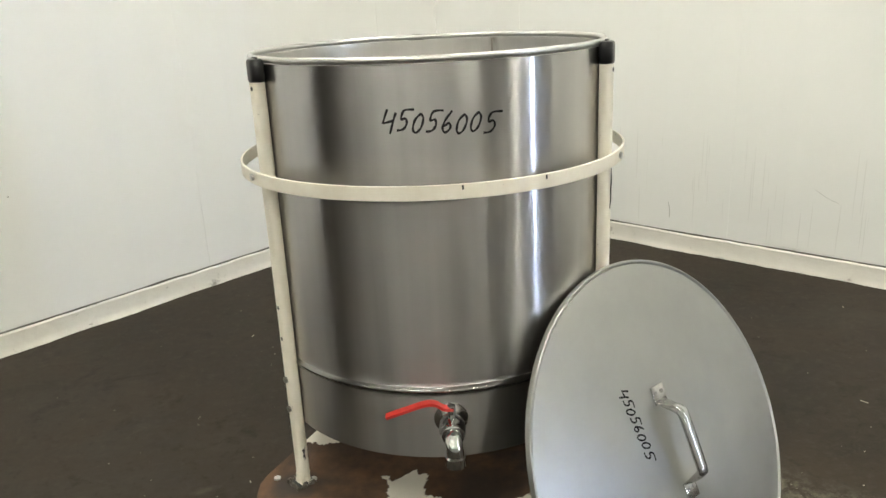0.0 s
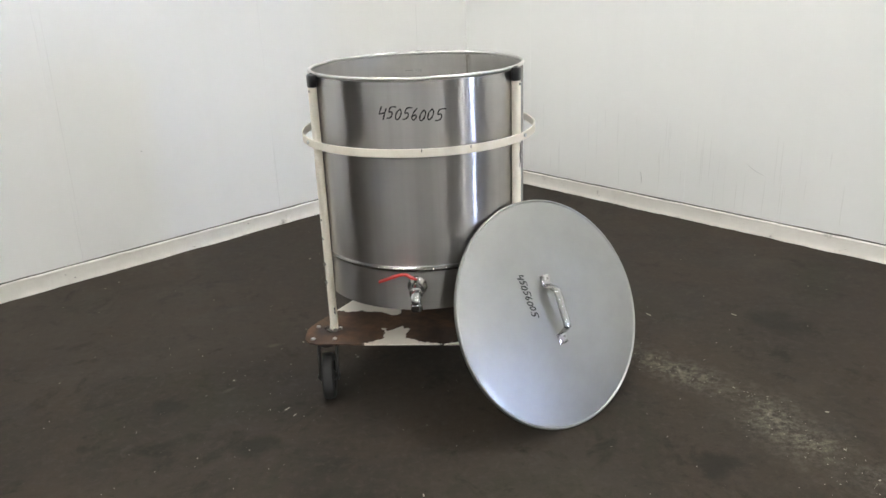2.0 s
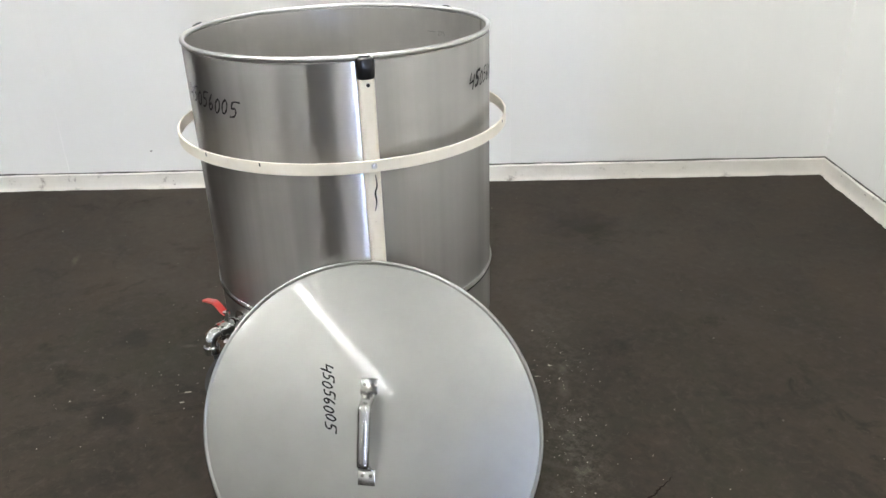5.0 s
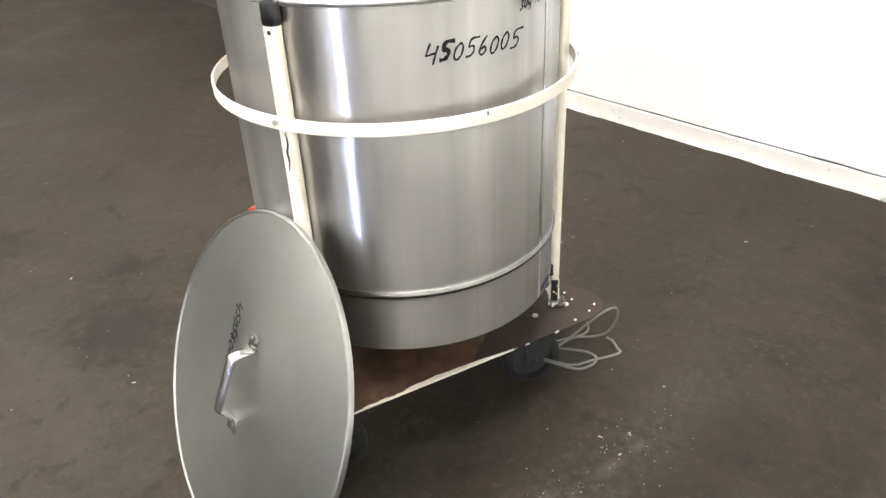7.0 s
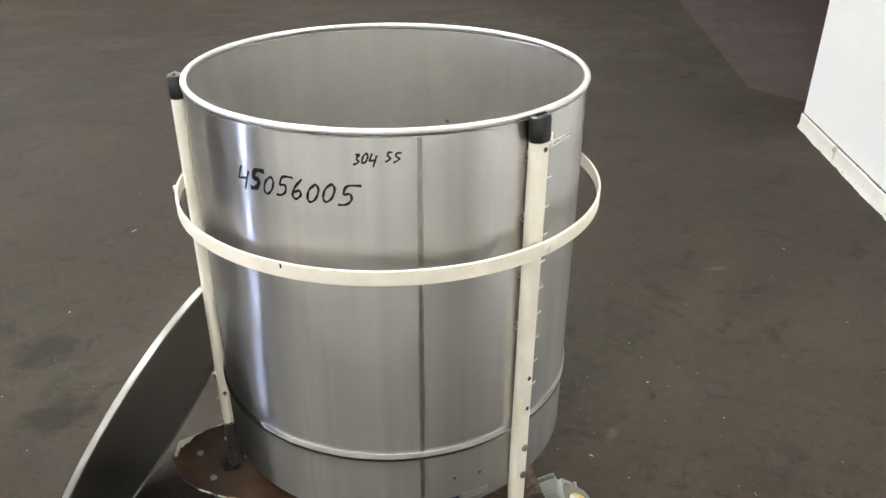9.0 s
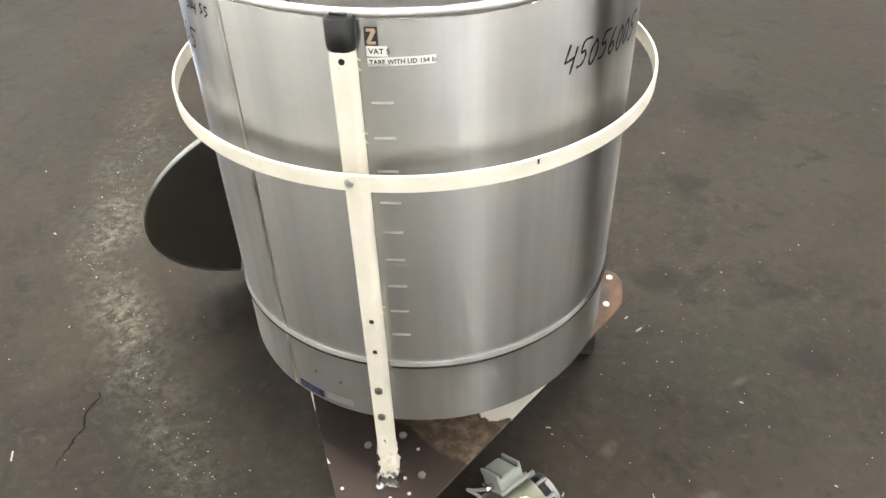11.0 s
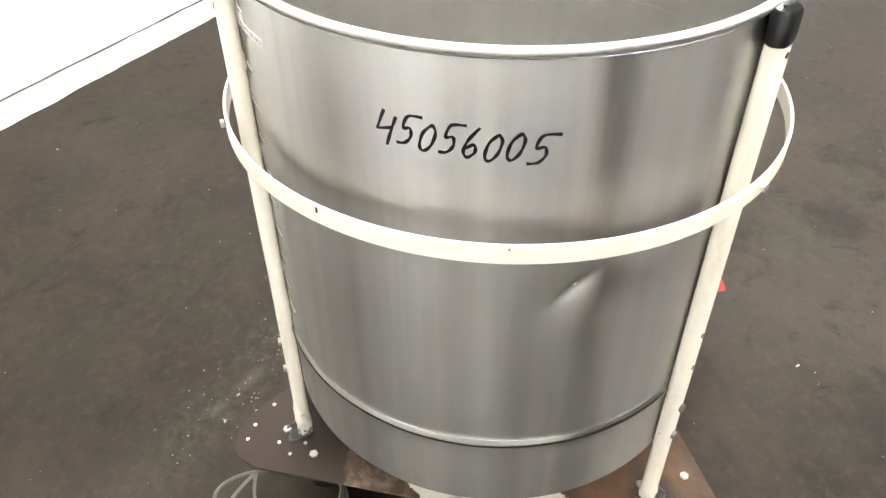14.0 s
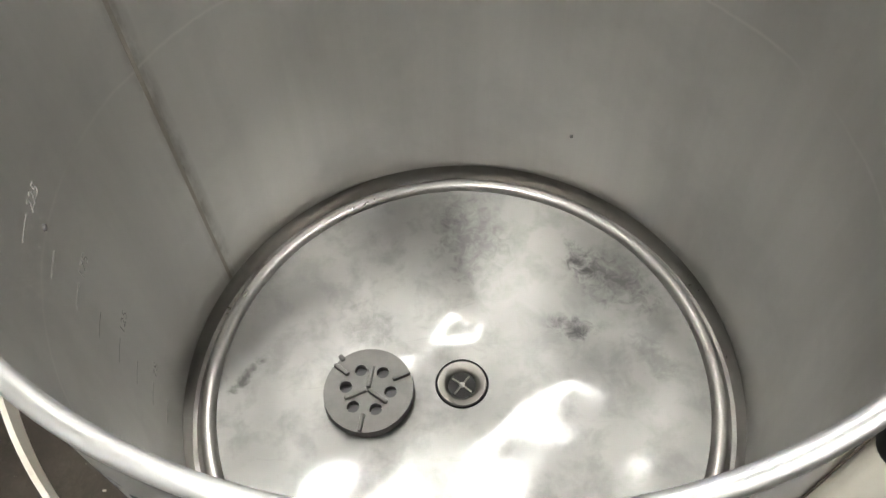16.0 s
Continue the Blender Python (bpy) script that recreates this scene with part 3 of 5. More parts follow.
def thing(name, label, category, at=(0, 0, 0), group=""):
    return tagged(new(name), label, category, group) if at == (0, 0, 0) else place_thing(name, label, category, at, group)


def place_thing(name, label, category, at, group):
    ob = tagged(new(name), label, category, group)
    ob.location = at
    return ob


# ---- the setting ----
CX, CY, WALL_TURN = 0.092, 3.047, 226.65      # the inner corner of the two white walls, and the way the first one runs
WALL_H, CURB_H = 3.6, 0.089


def floor_sheet():
    bm = bmesh.new()
    bmesh.ops.create_grid(bm, x_segments=40, y_segments=40, size=30)
    return tagged(part("floor", bm, FLOOR, smooth=False), "dark brown scuffed concrete floor with dusty specks", "floor", kind="structure")


floor_sheet()


def white_wall(name, turn, length, seams, flip):
    """A white panelled wall on a painted curb. Its own x runs from the corner, y points into the wall."""
    base = tagged(new(name), "white panelled wall above a chipped painted curb", "wall", kind="structure")
    base.matrix_basis = Matrix.Translation((CX, CY, 0)) @ Matrix.Rotation(radians(turn), 4, "Z")
    s = flip
    part("core", box((length, 0.14, WALL_H), 0, Matrix.Translation((length / 2, s * 0.09, WALL_H / 2))), JOINT, base, smooth=False)
    # dark open joint where the panels stand on the curb, uneven in width
    bm, prev, n = bmesh.new(), None, int(length / 0.04)
    for i in range(n + 1):
        px = length * i / n
        high = 0.0068 + 0.0030 * noise.noise((px * 6, turn, 1)) + 0.0022 * noise.noise((px * 23, turn, 2))
        cur = [bm.verts.new((px, s * q, z)) for q, z in ((0.006, CURB_H - 0.006), (-0.0005, CURB_H - 0.006), (-0.0005, CURB_H + high), (0.006, CURB_H + high))]
        if prev:
            for k in range(3):
                bm.faces.new((prev[k], cur[k], cur[k + 1], prev[k + 1]))
        prev = cur
    bmesh.ops.recalc_face_normals(bm, faces=bm.faces[:])
    part("joint", bm, GAP, base, "dark open joint above the curb", smooth=False)
    edges = [-0.02] + [q for q in seams if q < length] + [length]
    for a, b in zip(edges, edges[1:]):
        bm = box((b - a - 0.0002, 0.016, WALL_H - CURB_H - 0.006), 0.0004, Matrix.Translation(((a + b) / 2, s * 0.012, (WALL_H + CURB_H + 0.006) / 2)), 1)
        part("panel", bm, WALL, base, smooth=False)
    # the curb: long cast blocks with a ragged foot and a wavy top
    rng = random.Random(7 + int(length * 10))
    x = 0.0
    while x < length - 0.05:
        w = min(rng.uniform(1.6, 2.6), length - x)
        n = max(4, int(w / 0.03))
        bm = bmesh.new()
        rows = []
        for i in range(n + 1):
            px = x + w * i / n
            foot = 0.010 * noise.noise((px * 7, turn, 0)) + 0.006 * noise.noise((px * 31, turn, 3))
            topw = 0.0035 * noise.noise((px * 9, turn, 9))
            front = -0.010 + 0.004 * noise.noise((px * 5, turn, 5))
            rows.append([bm.verts.new((px, s * q, z)) for q, z in ((0.02, -0.002), (front - 0.012 - foot, -0.002), (front - 0.006, 0.012), (front, 0.03), (front, CURB_H - 0.006 + topw), (front + 0.006, CURB_H + topw), (0.02, CURB_H + topw))])
        for a, b in zip(rows, rows[1:]):
            for k in range(6):
                bm.faces.new((a[k], b[k], b[k + 1], a[k + 1]))
        bm.faces.new(rows[0]), bm.faces.new(rows[-1])
        bmesh.ops.recalc_face_normals(bm, faces=bm.faces[:])
        part("curb", bm, CURB, base)
        x += w
    return base


west_wall = white_wall("wall_north_west", WALL_TURN, 5.64, [0.48, 1.70, 2.92, 4.14, 5.36], -1)
east_wall = white_wall("wall_north_east", WALL_TURN + 90, 6.0, [0.61, 1.83, 3.05, 4.27, 5.49], 1)


def wall_mark(wall, points, width, flip, mat=MARK):
    """A thin dark scratch on a wall panel: points are (along the wall, height)."""
    bm = bmesh.new()
    prev = None
    line = smooth_line([(x, 0, z) for x, z in points], 5)
    for i, p in enumerate(line):
        w = width * (0.35 + 0.65 * math.sin(math.pi * (i + 0.5) / len(line))) * (0.8 + 0.4 * math.sin(i * 2.7))
        d = (line[min(i + 1, len(line) - 1)] - line[max(i - 1, 0)]).normalized()
        pair = [bm.verts.new((p.x + s * d.z * w / 2, flip * 0.0025, p.z - s * d.x * w / 2)) for s in (-1, 1)]
        if prev:
            bm.faces.new((prev[0], prev[1], pair[1], pair[0]))
        prev = pair
    part("scratch", bm, mat, wall, smooth=False)


def dirt_runs(wall, flip, seed, lo, hi):
    """Thin grey runs of dirt down a stretch of wall, one mesh."""
    rng = random.Random(seed)
    bm = bmesh.new()
    for _ in range(95):
        x, top = rng.uniform(lo, hi), rng.uniform(0.22, 0.62)
        length, w = rng.uniform(0.06, 0.34), rng.uniform(0.0012, 0.0045)
        low, prev, n = max(0.115, top - length), None, 6
        for i in range(n + 1):
            z = top + (low - top) * i / n
            half = w / 2 * math.sin(math.pi * (0.12 + 0.76 * i / n))
            px = x + 0.003 * noise.noise((x * 40, z * 9, seed))
            pair = [bm.verts.new((px - half, flip * 0.0030, z)), bm.verts.new((px + half, flip * 0.0030, z))]
            if prev:
                bm.faces.new((prev[0], prev[1], pair[1], pair[0]))
            prev = pair
    part("dirt_runs", bm, RUN, wall, "faint grey runs of dirt", smooth=False)


dirt_runs(east_wall, 1, 5, 0.5, 4.6)
wall_mark(west_wall, [(2.884, 1.393), (2.892, 0.884), (2.9, 0.235)], 0.0030, -1, RUN)
wall_mark(west_wall, [(3.655, 0.214), (3.662, 0.210), (3.668, 0.213)], 0.012, -1)
wall_mark(west_wall, [(2.51, 0.62), (2.515, 0.615)], 0.006, -1)
wall_mark(east_wall, [(2.202, 0.399), (2.25, 0.365), (2.309, 0.342)], 0.0018, 1)
wall_mark(east_wall, [(1.52, 0.24), (1.53, 0.20), (1.53, 0.16)], 0.004, 1)
wall_mark(east_wall, [(3.0, 0.9), (3.03, 0.78)], 0.003, 1)


def hall():
    """The big dim hall that the bay stands in, with a tall door gap to the east-south-east."""
    x0, x1, y0, y1, h = -19.0, 15.0, -17.0, 7.0, 6.4
    gap = (-8.08, -7.28)

    def slab(name, cx, cy, cz, sx, sy, sz, mat, label):
        tagged(part(name, box((sx, sy, sz), 0, Matrix.Translation((cx, cy, cz))), mat, smooth=False), label, "wall", kind="structure")
    # unseen west wall, coloured dark to give the vat its dark reflected band
    slab("wall_west", x0 - 0.1, (y0 + y1) / 2, h / 2, 0.2, y1 - y0, h, HALL_DIMMED, "plain block hall wall out of view")
    slab("wall_south", (x0 + x1) / 2, y0 - 0.1, h / 2, x1 - x0 + 0.4, 0.2, h, HALL, "plain block hall wall out of view")
    slab("wall_north", (x0 + x1) / 2, y1 + 0.1, h / 2, x1 - x0 + 0.4, 0.2, h, HALL, "plain block hall wall out of view")
    slab("wall_east_1", x1 + 0.1, (y0 + gap[0]) / 2, h / 2, 0.2, gap[0] - y0, h, HALL, "plain block hall wall out of view")
    slab("wall_east_2", x1 + 0.1, (y1 + gap[1]) / 2, h / 2, 0.2, y1 - gap[1], h, HALL, "plain block hall wall out of view")
    slab("wall_east_3", x1 + 0.1, (gap[0] + gap[1]) / 2, h - 1.6, 0.2, gap[1] - gap[0], 3.2, HALL, "lintel over the tall hall door")
    bm = box((x1 - x0 + 0.4, y1 - y0 + 0.4, 0.2), 0, Matrix.Translation(((x0 + x1) / 2, (y0 + y1) / 2, h + 0.1)))
    tagged(part("ceiling", bm, CEILING, smooth=False), "pale painted hall ceiling", "ceiling", kind="structure")
    bm = box((0.05, 6.0, 5.0), 0, Matrix.Translation((x1 + 1.6, (gap[0] + gap[1]) / 2, 2.5)))
    tagged(part("backdrop", bm, DAYLIGHT, smooth=False), "bluish daylight outside the open hall door", "sky", kind="structure")


hall()


def strip_light(x, y, z, turn):
    """A twin-tube fluorescent batten under the ceiling."""
    ob = tagged(new("strip_light"), "white twin-tube fluorescent strip light hung from the ceiling", "lamp", "ceiling strip lights")
    part("housing", box((2.4, 0.10, 0.06), 0.01, Matrix.Translation((0, 0, 0.085))), CABINET, ob)
    hood = join(box((2.42, 0.20, 0.004), 0, Matrix.Translation((0, 0, 0.052))), *(box((2.42, 0.12, 0.004), 0, Matrix.Translation((0, e * 0.150, 0.022)) @ Matrix.Rotation(radians(-e * 32), 4, "X")) for e in (-1, 1)))
    part("reflector_hood", hood, CABINET, ob, "white sheet steel reflector", smooth=False)
    for e in (-1, 1):
        part("hanger", rod(0.006, 1.70, 8, Matrix.Translation((e * 0.9, 0, 0.098))), CABINET, ob)
    for s in (-1, 1):
        part("tube", rod(0.019, 2.3, 12, Matrix.Translation((-1.15, s * 0.05, 0.0)) @ Matrix.Rotation(radians(90), 4, "Y")), TUBE, ob)
        for e in (-1, 1):
            part("tube_holder", box((0.03, 0.05, 0.07), 0.005, Matrix.Translation((e * 1.165, s * 0.05, 0.02))), CABINET, ob)
    ob.matrix_basis = pose(x, y, z, 0, 0, turn)
    return ob


# the lone lamp at (-1.2, -2.6) is an added, unseen fill brightening the vat
ROWS = [((2.9, -8.6), 4), ((6.5, -4.75), 2), ((10.9, -6.2), 1), ((-1.2, -2.6), 1), ((-2.2, -7.0), 3), ((1.35, 0.05), 1), ((3.4, -2.0), 1), ((-1.5, 0.9), 1), ((-6.5, -6.0), 2)]
ROW_TURN, ROW_STEP = -47.5, 2.61
first_light = None
for (lx, ly), count in ROWS:
    for k in range(count):
        at = (lx + ROW_STEP * k * math.cos(radians(ROW_TURN)), ly + ROW_STEP * k * math.sin(radians(ROW_TURN)))
        if first_light is None:
            first_light = strip_light(*at, 4.6, ROW_TURN)
        else:
            copy_thing(first_light, pose(*at, 4.6, 0, 0, ROW_TURN))

# ---- the vat on its wheeled frame ----
R, RIM_Z, BASE_Z, BEAD_Z = 0.379, 1.187, 0.396, 0.551
HOOP_Z, HOOP_R, LEG_R, PLATE_Z = 0.958, 0.4215, 0.3932, 0.242
LEGS = (-148.0, -27.7, 93.5)
SEAM = 62.9

vat = thing("wheeled_vat", "open stainless steel vat in a cream frame on casters", "vat")


def dent(x, y, z):
    """How far the side is pushed in at a point: one slanting crease."""
    ang = math.degrees(math.atan2(y, x)) % 360
    u, w = (ang - 176.3) * 0.00672, z - 0.857
    along, across = u * 0.74 + w * 0.67, -u * 0.67 + w * 0.74
    deep = 0.0048 * math.exp(-(along / 0.030) ** 2 - (across / (0.0045 if across > 0 else 0.0095)) ** 2)
    wide = 0.0038 * math.exp(-(along / 0.05) ** 2 - (across / 0.035) ** 2)
    return deep, wide


def shell():
    zs = [BASE_Z + 0.02 * k for k in range(1, 7)]
    outer = [(R - 0.003, BASE_Z + 0.002), (R, BASE_Z + 0.001)] + [(R, z) for z in zs] + [(R - 0.0006, BEAD_Z - 0.0195)]
    outer += [(R + 0.0060 * math.sin(math.pi * k / 16) ** 1.2, BEAD_Z - 0.0155 + 0.021 * k / 16) for k in range(17)]
    outer += [(R, BEAD_Z + 0.013)] + [(R, BEAD_Z + 0.013 + (RIM_Z - 0.014 - BEAD_Z - 0.013) * k / 110) for k in range(1, 111)]
    inner = [(R - 0.003, RIM_Z - 0.014 - (RIM_Z - 0.014 - BEAD_Z - 0.012) * k / 40) for k in range(41)]
    inner += [(R - 0.003 + 0.003 * math.sin(math.pi * k / 6), BEAD_Z + 0.009 - 0.018 * k / 6) for k in range(7)]
    inner += [(R - 0.003, BEAD_Z - 0.03), (R - 0.003, BASE_Z + 0.03)]
    bm = lathe(outer + inner, 400, close=True)
    for v in bm.verts:
        r = math.hypot(v.co.x, v.co.y)
        wob = 0.0007 * noise.noise((v.co.x * 5, v.co.y * 5, v.co.z * 3)) + 0.0008 * noise.noise((v.co.x * 11, v.co.y * 11, v.co.z * 0.5))
        deep, wide = dent(*v.co)
        push = deep + wide if r > R - 0.0015 else 0.7 * deep + wide
        f = (r - push + wob) / r
        v.co.x, v.co.y = v.co.x * f, v.co.y * f
    ob = part("shell", bm, STEEL, vat, "brushed stainless steel wall with a rolled bead")
    ob.data.materials.append(STEEL_IN)
    ob.data.materials.append(BEAD_DIMMED)
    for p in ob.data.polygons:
        # bead faces take the darker steel, their dimmer reflections put into the colour
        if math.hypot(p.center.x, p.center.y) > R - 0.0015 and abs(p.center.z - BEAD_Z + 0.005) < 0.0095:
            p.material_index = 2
        if p.normal.x * p.center.x + p.normal.y * p.center.y < -0.05 and p.center.z > BEAD_Z - 0.02:
            p.material_index = 1
    return ob


shell()
# rolled rim
part("rim", lathe([(R - 0.0026 + 0.0063 * math.cos(2 * math.pi * k / 14), RIM_Z - 0.0063 + 0.0063 * math.sin(2 * math.pi * k / 14)) for k in range(14)], 200, close=True), RIM_STEEL, vat, "polished rolled steel rim")
# bottom: gutter, raised ring and a shallow cone to the outlet
ring = [(R - 0.0035, BEAD_Z + 0.010), (R - 0.004, BEAD_Z + 0.002), (R - 0.0045, BEAD_Z - 0.010), (R - 0.008, BEAD_Z - 0.020), (R - 0.014, BEAD_Z - 0.020), (R - 0.0195, BEAD_Z - 0.011)]
ring += [(R - 0.032 - 0.010 * math.cos(math.pi - math.pi * k / 10), BEAD_Z - 0.006 + 0.009 * math.sin(math.pi * k / 10)) for k in range(1, 10)]
ring += [(R - 0.0435, BEAD_Z - 0.0075), (R - 0.0445, BEAD_Z - 0.012), (R - 0.042, BEAD_Z - 0.030), (R - 0.004, BEAD_Z - 0.030)]
part("rolled_ring", lathe(ring, 160, close=True), RING_STEEL, vat, "rolled steel ring round the bottom")
pan = [(R - 0.0436, BEAD_Z - 0.0125), (R - 0.0435, BEAD_Z - 0.0078), (R - 0.047, BEAD_Z - 0.008)]
pan += [(0.336 - 0.299 * k / 40, BEAD_Z - 0.008 - 0.0135 * k / 40) for k in range(1, 41)]
pan += [(0.036, BEAD_Z - 0.035), (R - 0.0436, BEAD_Z - 0.033)]
bm = lathe(pan, 160)
for v in bm.verts:      # the sheet has drawn into shallow waves
    r = math.hypot(v.co.x, v.co.y)
    if 0.037 < r < 0.337 and v.co.z > BEAD_Z - 0.03:
        fade = min(1.0, (0.337 - r) / 0.05, (r - 0.037) / 0.04)
        v.co.z += fade * (0.0042 * noise.noise((v.co.x * 6, v.co.y * 6, 1.7)) + 0.0016 * noise.noise((v.co.x * 14, v.co.y * 14, 4.2)) - 0.0022 * (1 - min(1.0, abs(noise.noise((v.co.x * 4, v.co.y * 4, 8.1))) * 5)))
part("bottom", bm, PAN, vat, "scuffed polished steel bottom with dark residue")
# outlet in the middle of the bottom
oz = BEAD_Z - 0.0215
part("outlet_gasket", lathe([(0.0375, oz + 0.001), (0.0362, oz + 0.0032), (0.0345, oz + 0.001), (0.0362, oz - 0.006)], 48, close=True), BLACK, vat, "thin black gasket")
outlet = part("outlet", lathe([(0.0345, oz - 0.004), (0.0335, oz + 0.0015), (0.026, oz + 0.0005), (0.0215, oz - 0.002), (0.0195, oz - 0.006), (0.0195, oz - 0.012), (0.0345, oz - 0.012)], 48, close=True), OUTLET_STEEL, vat, "turned steel outlet with a dark bore")
# black disc put in place of the shade down the outlet hole
part("bore", rod(0.0193, 0.002, 32, Matrix.Translation((0, 0, oz - 0.0075))), RUBBER, outlet)
for q in (50, 140):
    part("bore_vane", box((0.034, 0.0025, 0.003), 0.001, pose(0, 0, oz - 0.0045 - q * 0.000005, 0, 0, q)), OUTLET_STEEL, outlet)
part("screw", rod(0.004, 0.004, 12, Matrix.Translation((0, 0, oz - 0.0062)), 0.001), DULL_STEEL, outlet)
# dished underside
part("underside", lathe([(0, BASE_Z + 0.055), (0.2, BASE_Z + 0.045), (0.34, BASE_Z + 0.02), (R - 0.004, BASE_Z + 0.004), (R - 0.004, BASE_Z + 0.012), (0.34, BASE_Z + 0.028), (0.2, BASE_Z + 0.052), (0, BASE_Z + 0.06)], 72), DULL_STEEL, vat)


def ribbon_on_ring(deg0, deg1, z0, z1, radius, thick, steps=6):
    """A thin curved patch on the vat's side; a negative thickness builds inwards."""
    bm = bmesh.new()
    rows = []
    for i in range(steps + 1):
        a = radians(deg0 + (deg1 - deg0) * i / steps)
        rows.append([bm.verts.new((r * math.cos(a), r * math.sin(a), z)) for r, z in ((radius, z0), (radius + thick, z0), (radius + thick, z1), (radius, z1))])
    for a, b in zip(rows, rows[1:]):
        for k in range(4):
            bm.faces.new((a[k], b[k], b[(k + 1) % 4], a[(k + 1) % 4]))
    bm.faces.new(rows[0]), bm.faces.new(rows[-1])
    bmesh.ops.recalc_face_normals(bm, faces=bm.faces[:])
    return bm


# upright weld seam, outside and inside
for rad_, th, mat, half in ((R - 0.0002, 0.0009, SEAM_STEEL, 0.62), (R - 0.0028, -0.0010, SEAM_IN, 0.40)):
    part("weld_seam", ribbon_on_ring(SEAM - half, SEAM + half, BASE_Z + 0.003 if th > 0 else BEAD_Z + 0.012, RIM_Z - 0.015, rad_, th, 4), mat, vat, "darkened upright weld seam")


def wrap(bm, deg, z, radius, inward=False):
    """Bends a flat mesh (x right, y up, z out) onto the vat's side; deg and z are where its origin goes."""
    for v in bm.verts:
        x, y, d = v.co
        a = radians(deg) + (x / radius) * (-1 if inward else 1)
        r = radius + (-d if inward else d)
        v.co = (r * math.cos(a), r * math.sin(a), z + y)
    bmesh.ops.recalc_face_normals(bm, faces=bm.faces[:])
    return bm


STROKES = {
    "4": (((0.16, 1.05), (0.02, 0.46), (0.10, 0.38), (0.78, 0.50)), ((0.80, 0.88), (0.70, 0.40), (0.62, -0.16))),
    "5": (((1.04, 1.0), (0.36, 0.97), (0.24, 0.56), (0.56, 0.58), (0.68, 0.30), (0.46, 0.05), (0.06, 0.02)),),
    "0": (((0.52, 0.95), (0.17, 0.65), (0.13, 0.20), (0.36, 0.02), (0.66, 0.25), (0.73, 0.70), (0.48, 0.96)),),
    "6": (((0.62, 1.03), (0.26, 0.60), (0.16, 0.20), (0.40, 0.0), (0.69, 0.20), (0.55, 0.45), (0.24, 0.30)),),
    "3": (((0.1, 0.9), (0.6, 0.95), (0.3, 0.55), (0.7, 0.3), (0.05, 0.0)),),
    "S": (((0.75, 0.9), (0.2, 0.85), (0.3, 0.55), (0.65, 0.35), (0.1, 0.02)),),
}


def pen_strokes(text, width, height, pen=0.0028, sag=0.0, bold=()):
    """Marker figures one by one, each a thin flat mesh: x along the line, y up, z out."""
    step = width / len(text)
    for k, ch in enumerate(text):
        if ch not in STROKES:
            continue
        bm = bmesh.new()
        for stroke in STROKES[ch]:
            scale = step * (1.0 if k < len(text) - 1 else 1.2)
            line = smooth_line([(step * k + p[0] * scale + 0.22 * (p[1] - 0.6) * height, p[1] * height - sag * k / len(text) + 0.002 * math.sin(k * 2.3), 0) for p in stroke], 6)
            w = pen * (1.9 if k in bold else 1.0)
            prev = None
            for i, p in enumerate(line):
                d = (line[min(i + 1, len(line) - 1)] - line[max(i - 1, 0)]).normalized()
                side = Vector((-d.y, d.x, 0)) * w * 0.5 * (0.85 + 0.15 * math.sin(i * 0.9 + k))
                pair = [bm.verts.new((*(p + side).xy, 0.0009)), bm.verts.new((*(p - side).xy, 0.0009))]
                if prev:
                    bm.faces.new((prev[0], prev[1], pair[1], pair[0]))
                prev = pair
        yield ch, bm


def write_on_vat(text, deg, z, width, height, pen, sag, bold=()):
    for ch, bm in pen_strokes(text, width, height, pen, sag, bold):
        part("written_figure", wrap(bm, deg, z, R), INK, vat, "black marker " + ("letter " if ch == "S" else "figure ") + ch, smooth=False)


write_on_vat("45056005", -103.4, 1.060, 0.204, 0.036, 0.0048, 0.014)
write_on_vat("45056005", 16.0, 1.066, 0.211, 0.034, 0.0048, 0.004, (1,))
write_on_vat("45056005", 140.0, 1.062, 0.194, 0.037, 0.0046, 0.012)
write_on_vat("304 SS", 47.9, 1.130, 0.072, 0.018, 0.0038, -0.006)


def letters(text, size, depth=0.0, bold=0.0):
    """Text in the built-in font as a mesh: x along the line, y up, z out."""
    cu = bpy.data.curves.new("tmp", "FONT")
    cu.body, cu.size, cu.extrude, cu.offset, cu.resolution_u = text, size, depth, bold, 3
    ob = bpy.data.objects.new("tmp", cu)
    scene.collection.objects.link(ob)
    dg = bpy.context.evaluated_depsgraph_get()
    dg.update()
    me = bpy.data.meshes.new_from_object(ob.evaluated_get(dg))
    bm = bmesh.new()
    bm.from_mesh(me)
    bpy.data.objects.remove(ob)
    bpy.data.curves.remove(cu)
    bpy.data.meshes.remove(me)
    return bm


def lift(bm, out, x=0.0, y=0.0):
    for v in bm.verts:
        v.co.x, v.co.y, v.co.z = v.co.x + x, v.co.y + y, v.co.z + out
    return bm


# pressed gauge lines every 25 litres, with the figures pressed in from outside
TICK_TOP, TICK_STEP = 1.113, 0.0545
